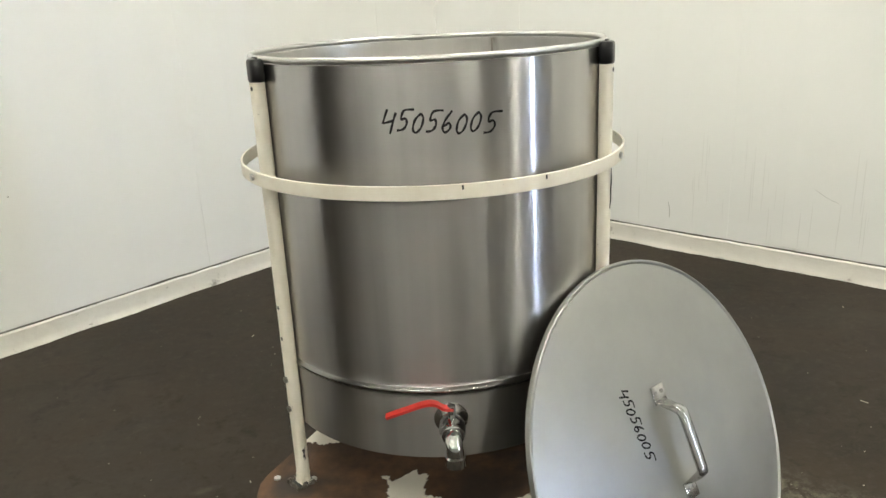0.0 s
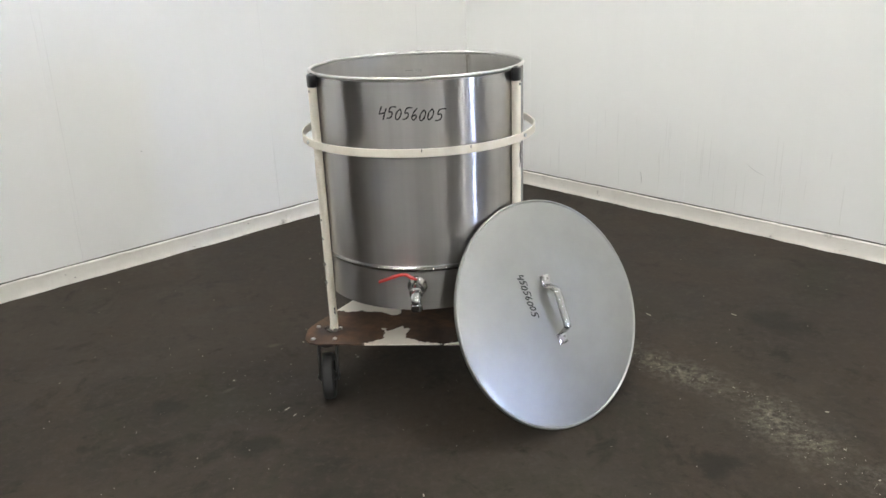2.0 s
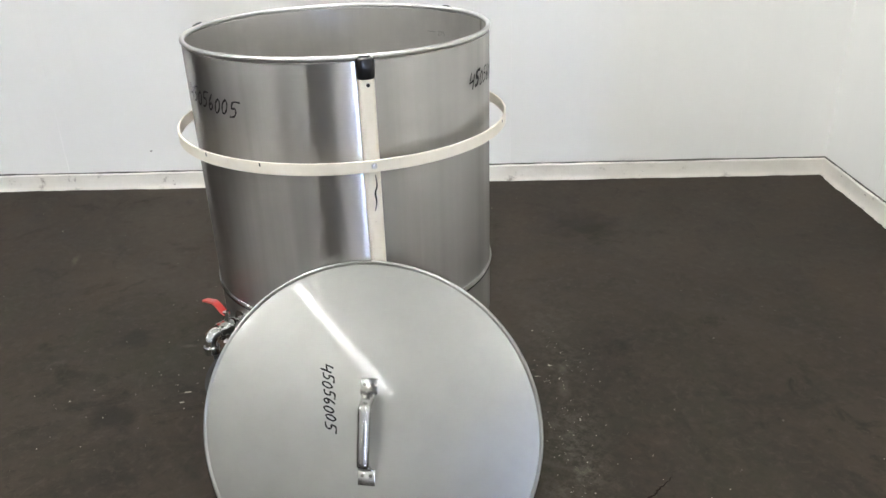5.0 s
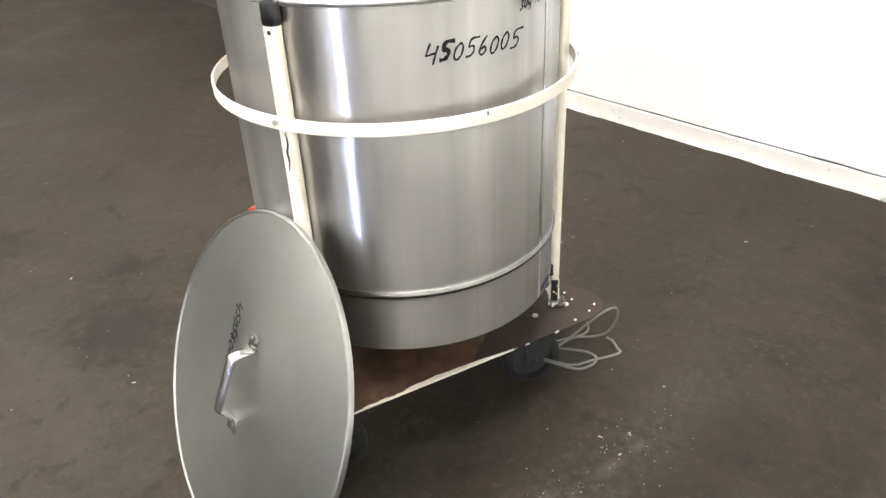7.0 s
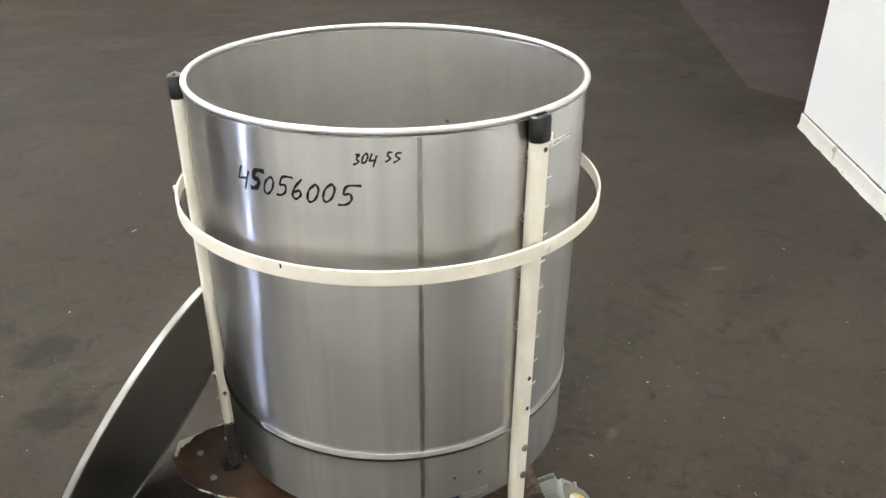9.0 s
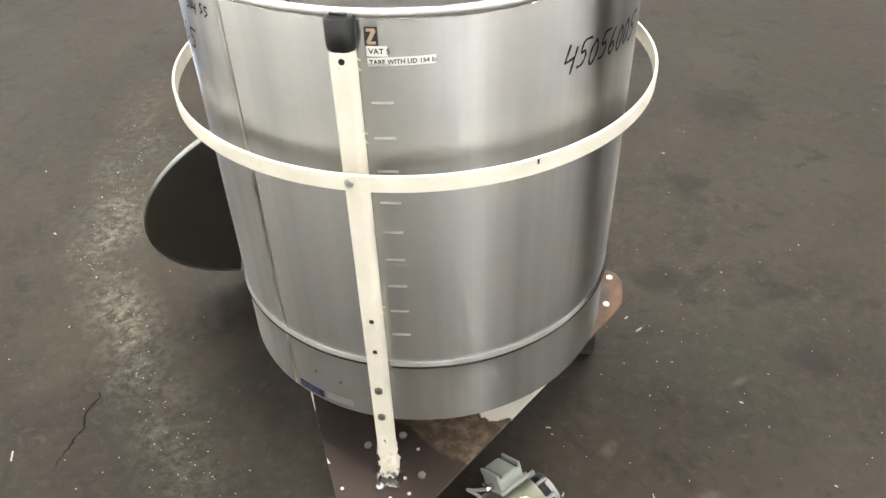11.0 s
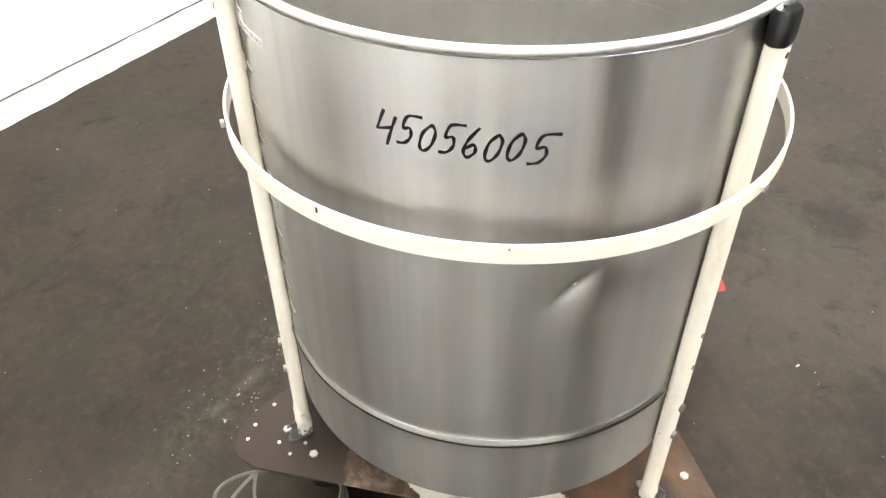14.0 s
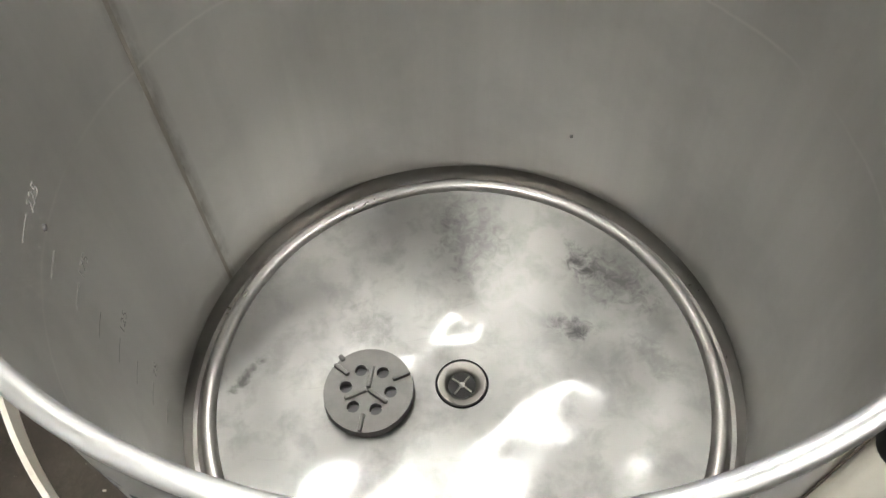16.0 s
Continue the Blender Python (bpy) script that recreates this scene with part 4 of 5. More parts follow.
for k in range(10):
    z = TICK_TOP - TICK_STEP * k
    part("gauge_line", ribbon_on_ring(97.6, 102.2, z - 0.0016, z + 0.0016, R - 0.0005, 0.0018, 4), RIM_STEEL, vat)
    part("gauge_line", ribbon_on_ring(97.6, 102.2, z - 0.0006, z + 0.0006, R - 0.0029, -0.0006, 4), SCRATCH, vat)
    if k % 2 == 0:
        words = str(275 - 25 * k)
        part("gauge_figure", wrap(letters(words, 0.019, 0.0003, -0.0004), 96.4, z - 0.009, R - 0.0034, inward=True), SCRATCH, vat, "pressed litre figure", smooth=False)
        bm = letters(words, 0.026, 0.0008)
        for v in bm.verts:
            v.co.x = -v.co.x
        part("gauge_figure", wrap(bm, 96.4, z - 0.009, R), RIM_STEEL, vat, "pressed litre figure", smooth=False)

# ends of the frame bolts that show inside
for deg, z, rad_ in ((-29.0, 0.955, 0.006), (96.2, 0.973, 0.0036), (-28.9, 0.668, 0.0028), (-146.0, 0.955, 0.006)):
    part("bolt_end", rod(rad_, 0.003, 12, on_ring(deg, R - 0.0052, z) @ Matrix.Rotation(radians(-90), 4, "X"), 0.0008), DULL_STEEL, vat, "dark bolt end inside the wall")

# stuck-on labels beside the rear leg
part("label", ribbon_on_ring(97.6, 101.7, 1.1245, 1.1385, R + 0.0002, 0.0006, 4), LABEL, vat, "small white label VAT 5")
part("label_text", wrap(lift(letters("VAT 5", 0.0105, 0, 0.0002), 0.0011, 0.002, 0.0035), 97.7, 1.1245, R), INK, vat, "black print VAT 5", smooth=False)
tilt = ribbon_on_ring(97.6, 111.0, 1.1105, 1.1225, R + 0.0002, 0.0006, 8)
for v in tilt.verts:
    v.co.z += (math.degrees(math.atan2(v.co.y, v.co.x)) - 97.6) * 0.00022
part("label", tilt, LABEL, vat, "long white label with tare weight")
bm = wrap(lift(letters("TARE WITH LID 154 lb", 0.0088, 0, 0.0002), 0.0011, 0.002, 0.003), 97.7, 1.1105, R)
for v in bm.verts:
    v.co.z += (math.degrees(math.atan2(v.co.y, v.co.x)) - 97.6) * 0.00022
part("label_text", bm, INK, vat, "black print TARE WITH LID 154 lb", smooth=False)
badge = part("badge", ribbon_on_ring(97.4, 100.0, 1.139, 1.164, R + 0.0002, 0.0006, 3), BLACK, vat, "black square badge with a tan zigzag")
zig = bmesh.new()
for x0, y0, x1, y1, w in ((0.003, 0.021, 0.0145, 0.021, 0.004), (0.0135, 0.021, 0.004, 0.004, 0.005), (0.003, 0.004, 0.0145, 0.004, 0.004)):
    d = Vector((x1 - x0, y1 - y0, 0)).normalized()
    n = Vector((-d.y, d.x, 0)) * w / 2
    a, b = Vector((x0, y0, 0.0012)), Vector((x1, y1, 0.0012))
    zig.faces.new([zig.verts.new(p) for p in (a + n, a - n, b - n, b + n)])
part("badge_zigzag", wrap(zig, 97.4, 1.139, R), TAN, badge, smooth=False)
maker = part("maker_label", ribbon_on_ring(65.0, 74.0, 0.405, 0.424, R + 0.0002, 0.0006, 6), BLUE, vat, "dark blue maker's label")
for x, w, y in ((0.004, 0.012, 0.012), (0.019, 0.030, 0.012), (0.004, 0.010, 0.005), (0.017, 0.014, 0.005), (0.034, 0.016, 0.005)):
    bm = bmesh.new()
    bm.faces.new([bm.verts.new(p) for p in ((x, y, 0.0012), (x + w, y, 0.0012), (x + w, y + 0.003, 0.0012), (x, y + 0.003, 0.0012))])
    part("print_bar", wrap(bm, 65.0, 0.405, R), PRINT_BLUE, maker, smooth=False)
faded = part("faded_label", ribbon_on_ring(75.0, 83.8, 0.409, 0.427, R + 0.0002, 0.0005, 6), LABEL_GREY, vat, "faded silver label")
for x, w, y in ((0.010, 0.040, 0.010), (0.010, 0.034, 0.005)):
    bm = bmesh.new()
    bm.faces.new([bm.verts.new(p) for p in ((x, y, 0.0011), (x + w, y, 0.0011), (x + w, y + 0.002, 0.0011), (x, y + 0.002, 0.0011))])
    part("print_bar", wrap(bm, 75.0, 0.409, R), DULL_STEEL, faded, smooth=False)
for deg, z in ((80.7, 0.469), (72.5, 0.474)):
    part("rivet_hole", rod(0.0035, 0.002, 12, on_ring(deg, R - 0.0012, z) @ Matrix.Rotation(radians(-90), 4, "X")), BLACK, vat)


def leg(deg, foot):
    """One upright of the frame, with its black end cap, bolts, bolt holes and the weld at its foot."""
    m = on_ring(deg, LEG_R, 0)
    z0, z1 = PLATE_Z + 0.001, 1.150
    bm = bmesh.new()
    rows, shape = [], rounded(0.0355, 0.025, 0.0108, 8)
    rng = random.Random(int(deg * 10) + 500)
    zs = [z0 + 0.13 * k / 40 for k in range(41)] + [z0 + 0.13 + (z1 - z0 - 0.13) * k / 20 for k in range(1, 21)]
    for z in zs:
        low = max(0.0, 1 - (z - z0) / (0.12 if foot else 0.03))
        ring = []
        for x, y in shape:      # thick lumpy runs of paint towards the foot
            lump = 1 + min(1.0, 2.2 * low) * (0.34 * noise.noise((x * 110 + deg, y * 110, z * 75)) + 0.22 * noise.noise((x * 260, y * 260 + deg, z * 200))) + 0.05 * low
            ring.append(bm.verts.new((x * lump, y * lump, z)))
        rows.append(ring)
    for a, b in zip(rows, rows[1:]):
        for k in range(len(shape)):
            j = (k + 1) % len(shape)
            bm.faces.new((a[k], a[j], b[j], b[k]))
    bm.faces.new(rows[0][::-1]), bm.faces.new(rows[-1])
    bm.transform(m)
    ob = part("leg", bm, CREAM_BARE if deg == LEGS[1] else CREAM_LEG, vat, "cream painted steel leg, flaking at the foot")
    cap = prism(rounded(0.0395, 0.029, 0.0135), 1.138, 1.184, 0.0065)
    cap.transform(m)
    part("end_cap", cap, BLACK, ob, "black plastic end cap")
    ridge = prism(rounded(0.024, 0.004, 0.0018, 3), 1.183, 1.187, 0)
    ridge.transform(m)
    part("cap_ridge", ridge, BLACK, ob)
    for z in (1.128, 0.674, 0.603):
        part("bolt_hole", rod(0.0042, 0.002, 14, m @ Matrix.Translation((0.002, 0.0118, z)) @ Matrix.Rotation(radians(-90), 4, "X")), BLACK, ob)
    for z in (0.506, 0.435):
        part("bolt", rod(0.0075, 0.006, 6, m @ Matrix.Translation((0.001, 0.0123, z)) @ Matrix.Rotation(radians(-90), 4, "X"), 0.001), OUTLET_STEEL, ob, "hex bolt head")
    part("bolt", rod(0.0070, 0.006, 6, on_ring(deg, HOOP_R + 0.002, HOOP_Z) @ Matrix.Rotation(radians(-90), 4, "X"), 0.001), ZINC, ob, "hex bolt through the hoop")
    if foot:        # crusts of old paint lifting off above the bare, scorched stub
        sleeve = prism(rounded(0.0368, 0.0262, 0.0108, 6), z0, z0 + 0.021, 0.001)
        sleeve.transform(m)
        part("bare_stub", sleeve, DULL_STEEL, ob, "bare steel stub under the paint")
        scorch = prism(rounded(0.006, 0.019, 0.002, 3), z0 + 0.02, z0 + 0.088, 0.001)
        scorch.transform(m @ Matrix.Translation((-0.0172, 0, 0)))
        part("scorched_strip", scorch, BLACK, ob, "black scorched strip", smooth=False)
        crust = bmesh.new()
        for k in range(58):
            a = rng.uniform(-0.6, 2.35)
            z = z0 + 0.022 + 0.062 * rng.random() ** 1.2
            x, y = 0.0185 * math.cos(a), 0.0132 * math.sin(a)
            ln = rng.uniform(0.004, 0.0115)
            made = bmesh.ops.create_icosphere(crust, subdivisions=1, radius=0.5, matrix=pose(x, y, z, rng.uniform(-50, 50), rng.uniform(-50, 50), math.degrees(a) + rng.uniform(-40, 40)) @ Matrix.Diagonal((0.0042, ln, ln * rng.uniform(0.5, 1.1), 1)))
            for v in made["verts"]:
                v.co += Vector((rng.uniform(-1, 1), rng.uniform(-1, 1), rng.uniform(-1, 1))) * 0.0009
        crust.transform(m)
        part("flaked_paint", crust, CREAM, ob, "crumbling crust of cream paint", smooth=False)
    # small dark foot pad with a ragged weld bead along its edges
    pad = m @ Matrix.Translation((0.002, 0.009, PLATE_Z)) @ Matrix.Rotation(radians(-9), 4, "Z")
    part("foot_pad", box((0.036, 0.036, 0.003), 0.0012, pad @ Matrix.Translation((0, 0, 0.0017))), IRON, ob, "small dark welded foot pad")
    loop = [(x + rng.uniform(-0.004, 0.004), y + rng.uniform(-0.006, 0.006), rng.uniform(0.001, 0.004)) for x, y in rounded(0.040, 0.040, 0.006, 1)]
    line = []
    for p, q in zip(loop, loop[1:] + loop[:1]):
        for k in range(7):
            line.append(Vector(p).lerp(Vector(q), k / 7) + Vector((rng.uniform(-1, 1), rng.uniform(-1, 1), rng.uniform(0, 1))) * 0.0016)
    wob = [0.0014 + 0.0052 * rng.random() ** 2 for _ in line]
    bead = sweep(line, lambda s: wob[min(int(s * len(wob)), len(wob) - 1)], 6, closed=True)
    bead.transform(pad)
    part("weld", bead, WELD, ob, "ragged grey weld bead")
    return ob


for deg in LEGS:
    upright = leg(deg, deg > 90)
    if deg == LEGS[1]:
        mark = sweep(smooth_line([(0.004, 0.0130, 0.930), (0.006, 0.0132, 0.905), (0.001, 0.0133, 0.888), (0.003, 0.0132, 0.866), (-0.002, 0.0130, 0.845)], 4), lambda s: 0.0008 + 0.0012 * math.sin(math.pi * s), 6)
        mark.transform(on_ring(deg, LEG_R, 0))
        part("tar_streak", mark, INK, upright, "thin black streak")

# hoop round the legs
hoop = lathe([(HOOP_R - 0.004, HOOP_Z - 0.016), (HOOP_R - 0.0005, HOOP_Z - 0.016), (HOOP_R + 0.0005, HOOP_Z - 0.015), (HOOP_R + 0.0005, HOOP_Z + 0.010), (HOOP_R - 0.0005, HOOP_Z + 0.011), (HOOP_R - 0.004, HOOP_Z + 0.011)], 180, close=True)
part("hoop", hoop, CREAM, vat, "cream painted flat steel hoop round the legs")
for deg in (-62.0, -84.0, 31.0, 130.0):
    part("hoop_mark", ribbon_on_ring(deg - 0.22, deg + 0.22, HOOP_Z + 0.001, HOOP_Z + 0.009, HOOP_R + 0.0003, 0.0008, 2), BLACK, vat)

# base plate
outline = [(-0.330, -0.330), (-0.380, -0.328), (-0.408, -0.318), (-0.427, -0.293), (-0.433, -0.250), (-0.434, -0.208), (-0.424, -0.176), (-0.088, 0.498), (-0.062, 0.522), (-0.028, 0.533), (0.012, 0.523), (0.046, 0.494), (0.452, -0.152), (0.470, -0.205), (0.466, -0.285), (0.430, -0.338), (0.30, -0.336), (-0.20, -0.334)]
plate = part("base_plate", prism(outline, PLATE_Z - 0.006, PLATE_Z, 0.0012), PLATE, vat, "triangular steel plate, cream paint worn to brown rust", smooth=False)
SPOTS = [(-0.317, -0.293), (-0.396, -0.294), (-0.397, -0.193), (-0.313, -0.204), (-0.087, 0.384), (-0.014, 0.428), (0.040, 0.340), (-0.023, 0.300), (0.330, -0.272), (0.405, -0.262), (0.412, -0.165), (0.318, -0.182)]
for x, y in SPOTS:
    part("plate_bolt", rod(0.0085, 0.005, 6, Matrix.Translation((x, y, PLATE_Z - 0.0002)), 0.001), ZINC, plate, "zinc bolt head")
for x, y in ((0.057, 0.448), (0.015, 0.490), (-0.017, 0.507), (-0.074, 0.429), (-0.041, 0.447), (-0.056, 0.397), (-0.063, 0.325)):
    part("paint_drop", rod(0.0036, 0.0012, 10, Matrix.Translation((x, y, PLATE_Z))), LABEL, plate, "white paint drop", smooth=False)


def caster(x, y, turn):
    """A swivel caster: top plate, fork with two cheeks, wheel with tyre and hub."""
    m = pose(x, y, 0, 0, 0, turn)
    top = part("caster", box((0.105, 0.105, 0.006), 0.002, m @ Matrix.Translation((0, 0, PLATE_Z - 0.0095))), IRON, vat, "dark swivel caster with a rubber wheel")
    part("swivel", lathe([(0, 0.200), (0.030, 0.200), (0.038, 0.212), (0.038, 0.222), (0.030, 0.2285), (0, 0.2285)], 32), IRON, top, at=m)
    for s in (-1, 1):
        cheek = prism([(0.034, 0.212), (-0.034, 0.212), (-0.060, 0.165), (-0.058, 0.082), (-0.036, 0.068), (-0.012, 0.080), (0.030, 0.165)], 0, 0.005, 0.001)
        cheek.transform(m @ Matrix.Translation((0, s * 0.033 + 0.002, 0)) @ Matrix.Rotation(radians(90), 4, "X"))
        part("fork_cheek", cheek, IRON, top, smooth=False)
    w = m @ Matrix.Translation((-0.035, 0, 0.087)) @ Matrix.Rotation(radians(90), 4, "X")
    part("tyre", lathe([(0.060, -0.021), (0.076, -0.022), (0.085, -0.016), (0.087, 0.0), (0.085, 0.016), (0.076, 0.022), (0.060, 0.021)], 48, close=True), RUBBER, top, "black rubber tyre", at=w)
    part("wheel_hub", lathe([(0.010, -0.027), (0.016, -0.024), (0.022, -0.012), (0.061, -0.010), (0.061, 0.010), (0.022, 0.012), (0.016, 0.024), (0.010, 0.027)], 32, close=True), IRON, top, at=w)
    part("axle", rod(0.009, 0.084, 12, w @ Matrix.Translation((0, 0, -0.042)), 0.001), IRON, top)
    return top


caster(-0.357, -0.250, 98)
caster(0.366, -0.220, -84)
caster(0.004, 0.362, 108)


def valve():
    """Ball valve low on the side: nipple, body, elbow spout and the red lever."""
    m = on_ring(-89.2, R, 0.487)          # y points out of the vat
    out = m @ Matrix.Rotation(radians(-90), 4, "X")   # z of this frame points out
    body = part("valve", lathe([(0, -0.004), (0.033, -0.003), (0.034, 0.003), (0.022, 0.006), (0.0165, 0.010), (0.0165, 0.022), (0.024, 0.024), (0.0255, 0.034), (0.0255, 0.050), (0.022, 0.056), (0.0215, 0.070), (0.0165, 0.072), (0, 0.072)], 28), CHROME, vat, "nickel-plated ball valve with red lever", at=out)
    inv = out.inverted()
    spout = smooth_line([(0, 0.068, 0.0), (0.0, 0.083, -0.002), (0.001, 0.093, -0.012), (0.002, 0.095, -0.028), (0.002, 0.095, -0.046)], 6)
    bm = sweep([m @ Vector(p) for p in spout], lambda t: 0.0165 + 0.0035 * (t > 0.72), 20)
    bm.transform(inv)
    part("elbow_spout", bm, CHROME, body, "chrome elbow spout")
    nut = prism([(0.0235 * math.cos(math.pi * k / 3), 0.0235 * math.sin(math.pi * k / 3)) for k in range(6)], 0.056, 0.068, 0.001)
    part("hex_nut", nut, CHROME, body)
    stem = rod(0.008, 0.036, 16, m @ Matrix.Translation((0, 0.042, 0.014)), 0.001)
    stem.transform(inv)
    part("stem", stem, CHROME, body)
    line = smooth_line([(0.004, 0.042, 0.044), (-0.014, 0.043, 0.046), (-0.030, 0.046, 0.058), (-0.048, 0.045, 0.059), (-0.075, 0.042, 0.050), (-0.126, 0.036, 0.031)], 6)
    bm = bmesh.new()
    prev = None
    for i, p in enumerate(line):
        d = (line[min(i + 1, len(line) - 1)] - line[max(i - 1, 0)]).normalized()
        n = Vector((d.z, 0, -d.x)).normalized()
        q = [m @ (p + n * a * 0.0028 + Vector((0, 1, 0)) * b * 0.0085) for a, b in ((1, 1), (1, -1), (-1, -1), (-1, 1))]
        ring = [bm.verts.new(v) for v in q]
        if prev:
            for k in range(4):
                bm.faces.new((prev[k], prev[(k + 1) % 4], ring[(k + 1) % 4], ring[k]))
        else:
            bm.faces.new(ring)
        prev = ring
    bm.faces.new(prev[::-1])
    bmesh.ops.recalc_face_normals(bm, faces=bm.faces[:])
    bm.transform(inv)
    part("lever", bm, RED, body, "red vinyl-dipped lever", smooth=False)


valve()

# ---- the lid that leans on the frame ----
LID_R, LID_AZ, LID_EL = 0.3998, -50.03, 25.0
lid = thing("vat_lid", "round stainless steel lid standing on edge against the vat", "lid")
la, le = radians(LID_AZ), radians(LID_EL)
ln_ = Vector((math.cos(la) * math.cos(le), math.sin(la) * math.cos(le), math.sin(le)))
lx_ = Vector((-math.sin(la), math.cos(la), 0))
ly_ = ln_.cross(lx_)
lid.matrix_basis = Matrix(((lx_.x, ly_.x, ln_.x, 0.4648), (lx_.y, ly_.y, ln_.y, -0.3337), (lx_.z, ly_.z, ln_.z, LID_R * math.cos(le)), (0, 0, 0, 1)))
DOME, DOME_POWER = 0.012, 3.0
disc = [(0, DOME), (0.06, DOME - 0.0008)] + [(LID_R * k / 20, DOME * (1 - (k / 20) ** DOME_POWER)) for k in range(4, 20)]
disc += [(LID_R - 0.009, 0.0006), (LID_R - 0.007, 0.0026), (LID_R - 0.004, 0.0034), (LID_R - 0.001, 0.0020), (LID_R, -0.002), (LID_R, -0.009), (LID_R - 0.002, -0.011), (LID_R - 0.004, -0.010), (LID_R - 0.006, -0.006)]
disc += [(LID_R * k / 20, DOME * (1 - (k / 20) ** DOME_POWER) - 0.003) for k in range(19, 0, -3)] + [(0, DOME - 0.003)]
part("disc", lathe(disc, 160), LID, lid, "satin stainless disc with a turned-down edge")


def on_lid(x, y, z=0.0):
    r = math.hypot(x, y) / LID_R
    return DOME * (1 - r ** DOME_POWER) + z


for ch, bm in pen_strokes("45056005", 0.150, 0.026, 0.0042, -0.014):
    for v in bm.verts:
        x, y = v.co.x, v.co.y
        px, py = -0.111 + y, 0.156 - x
        v.co = (px, py, on_lid(px, py, 0.0012))
    bmesh.ops.recalc_face_normals(bm, faces=bm.faces[:])
    part("written_figure", bm, INK, lid, "black marker figure " + ch, smooth=False)
hz = on_lid(0, 0.1)
bar = smooth_line([(0.002, 0.096, hz + 0.002), (0.002, 0.088, hz + 0.018), (0.002, 0.076, hz + 0.040), (0.001, 0.060, hz + 0.046), (0.001, -0.046, hz + 0.046), (0.001, -0.060, hz + 0.040), (0.001, -0.072, hz + 0.018), (0.001, -0.079, hz + 0.002)], 5)
bm = bmesh.new()
prev = None
for i, p in enumerate(bar):
    d = (bar[min(i + 1, len(bar) - 1)] - bar[max(i - 1, 0)]).normalized()
    n = d.cross(Vector((1, 0, 0))).normalized()
    mid = 1 - abs(2 * i / (len(bar) - 1) - 1)
    hw, hh = 0.0178 - 0.003 * min(1, mid * 2), 0.0025 + 0.006 * min(1, mid * 2.2)
    ring = [bm.verts.new(p + Vector((1, 0, 0)) * hw * math.cos(2 * math.pi * k / 12) + n * hh * math.sin(2 * math.pi * k / 12)) for k in range(12)]
    if prev:
        for k in range(12):
            bm.faces.new((prev[k], prev[(k + 1) % 12], ring[(k + 1) % 12], ring[k]))
    else:
        bm.faces.new(ring)
    prev = ring
bm.faces.new(prev)
bmesh.ops.recalc_face_normals(bm, faces=bm.faces[:])
handle = part("handle", bm, HANDLE_STEEL, lid, "satin steel pull handle")
for y0 in (0.113, -0.096):
    part("handle_foot", box((0.040, 0.038, 0.003), 0.0012, Matrix.Translation((0.001, y0, hz + 0.0015))), HANDLE_STEEL, handle)
    for sx in (-1, 1):
        part("rivet", rod(0.0044, 0.0022, 12, Matrix.Translation((0.001 + sx * 0.010, y0 + 0.004, hz + 0.0025)), 0.0006), DULL_STEEL, handle)

# ---- strainer cap lying on the vat's bottom ----
strainer = thing("strainer_cap", "grey cast steel strainer cap lying loose on the vat bottom", "strainer", (-0.012, 0.128, BEAD_Z - 0.0155))
strainer.rotation_euler = (radians(-2), 0, radians(20))


def strainer_body():
    bm = bmesh.new()

    def circle(cx, cy, r, n):
        vs = [bm.verts.new((cx + r * math.cos(2 * math.pi * k / n), cy + r * math.sin(2 * math.pi * k / n), 0.0145)) for k in range(n)]
        return [bm.edges.new((vs[k], vs[(k + 1) % n])) for k in range(n)]
    edges = circle(0, 0, 0.0615, 48)
    for k in range(6):
        a = math.pi * k / 3
        edges += circle(0.031 * math.cos(a), 0.031 * math.sin(a), 0.0085, 16)
    res = bmesh.ops.triangle_fill(bm, use_beauty=True, use_dissolve=False, edges=edges)
    faces = [f for f in res["geom"] if isinstance(f, bmesh.types.BMFace)]
    ext = bmesh.ops.extrude_face_region(bm, geom=faces)
    for v in ext["geom"]:
        if isinstance(v, bmesh.types.BMVert):
            v.co.z = 0.002
            v.co.x, v.co.y = v.co.x * 1.02, v.co.y * 1.02
    bmesh.ops.recalc_face_normals(bm, faces=bm.faces[:])
    return bm


part("strainer_disc", strainer_body(), STRAINER, strainer, "grey disc with six round holes")
part("strainer_base", rod(0.058, 0.004, 40), BLACK, strainer, "dark hollow underside")
for k in range(6):
    a = math.pi * k / 3 + math.pi / 6
    r0, r1 = (0.002, 0.034) if k % 2 else (0.036, 0.061)
    bm = box((r1 - r0, 0.006, 0.007), 0.0018, Matrix.Rotation(a, 4, "Z") @ Matrix.Translation(((r0 + r1) / 2, 0, 0.0170)))
    part("rib", bm, STRAINER, strainer)
part("lug", box((0.010, 0.007, 0.008), 0.002, Matrix.Rotation(0.3, 4, "Z") @ Matrix.Translation((0.062, 0, 0.0145))), STRAINER, strainer)

# ---- the electric motor lying beside the plate, with its cable ----
motor = thing("electric_motor", "grey-green electric motor with a terminal box lying on the floor", "motor", (-0.258, 0.339, 0.0))
motor.rotation_euler = (0, 0, radians(232.4))     # its x runs from the bell end to the flange
MR = 0.0745
axis = Matrix.Translation((0, 0, MR + 0.001)) @ Matrix.Rotation(radians(90), 4, "Y")
part("housing", lathe([(0, -0.045), (MR - 0.004, -0.045), (MR - 0.001, -0.042), (MR - 0.001, 0.066), (MR - 0.005, 0.070), (0, 0.070)], 64), MOTOR_GREEN, motor, "grey-green rolled steel housing", at=axis)
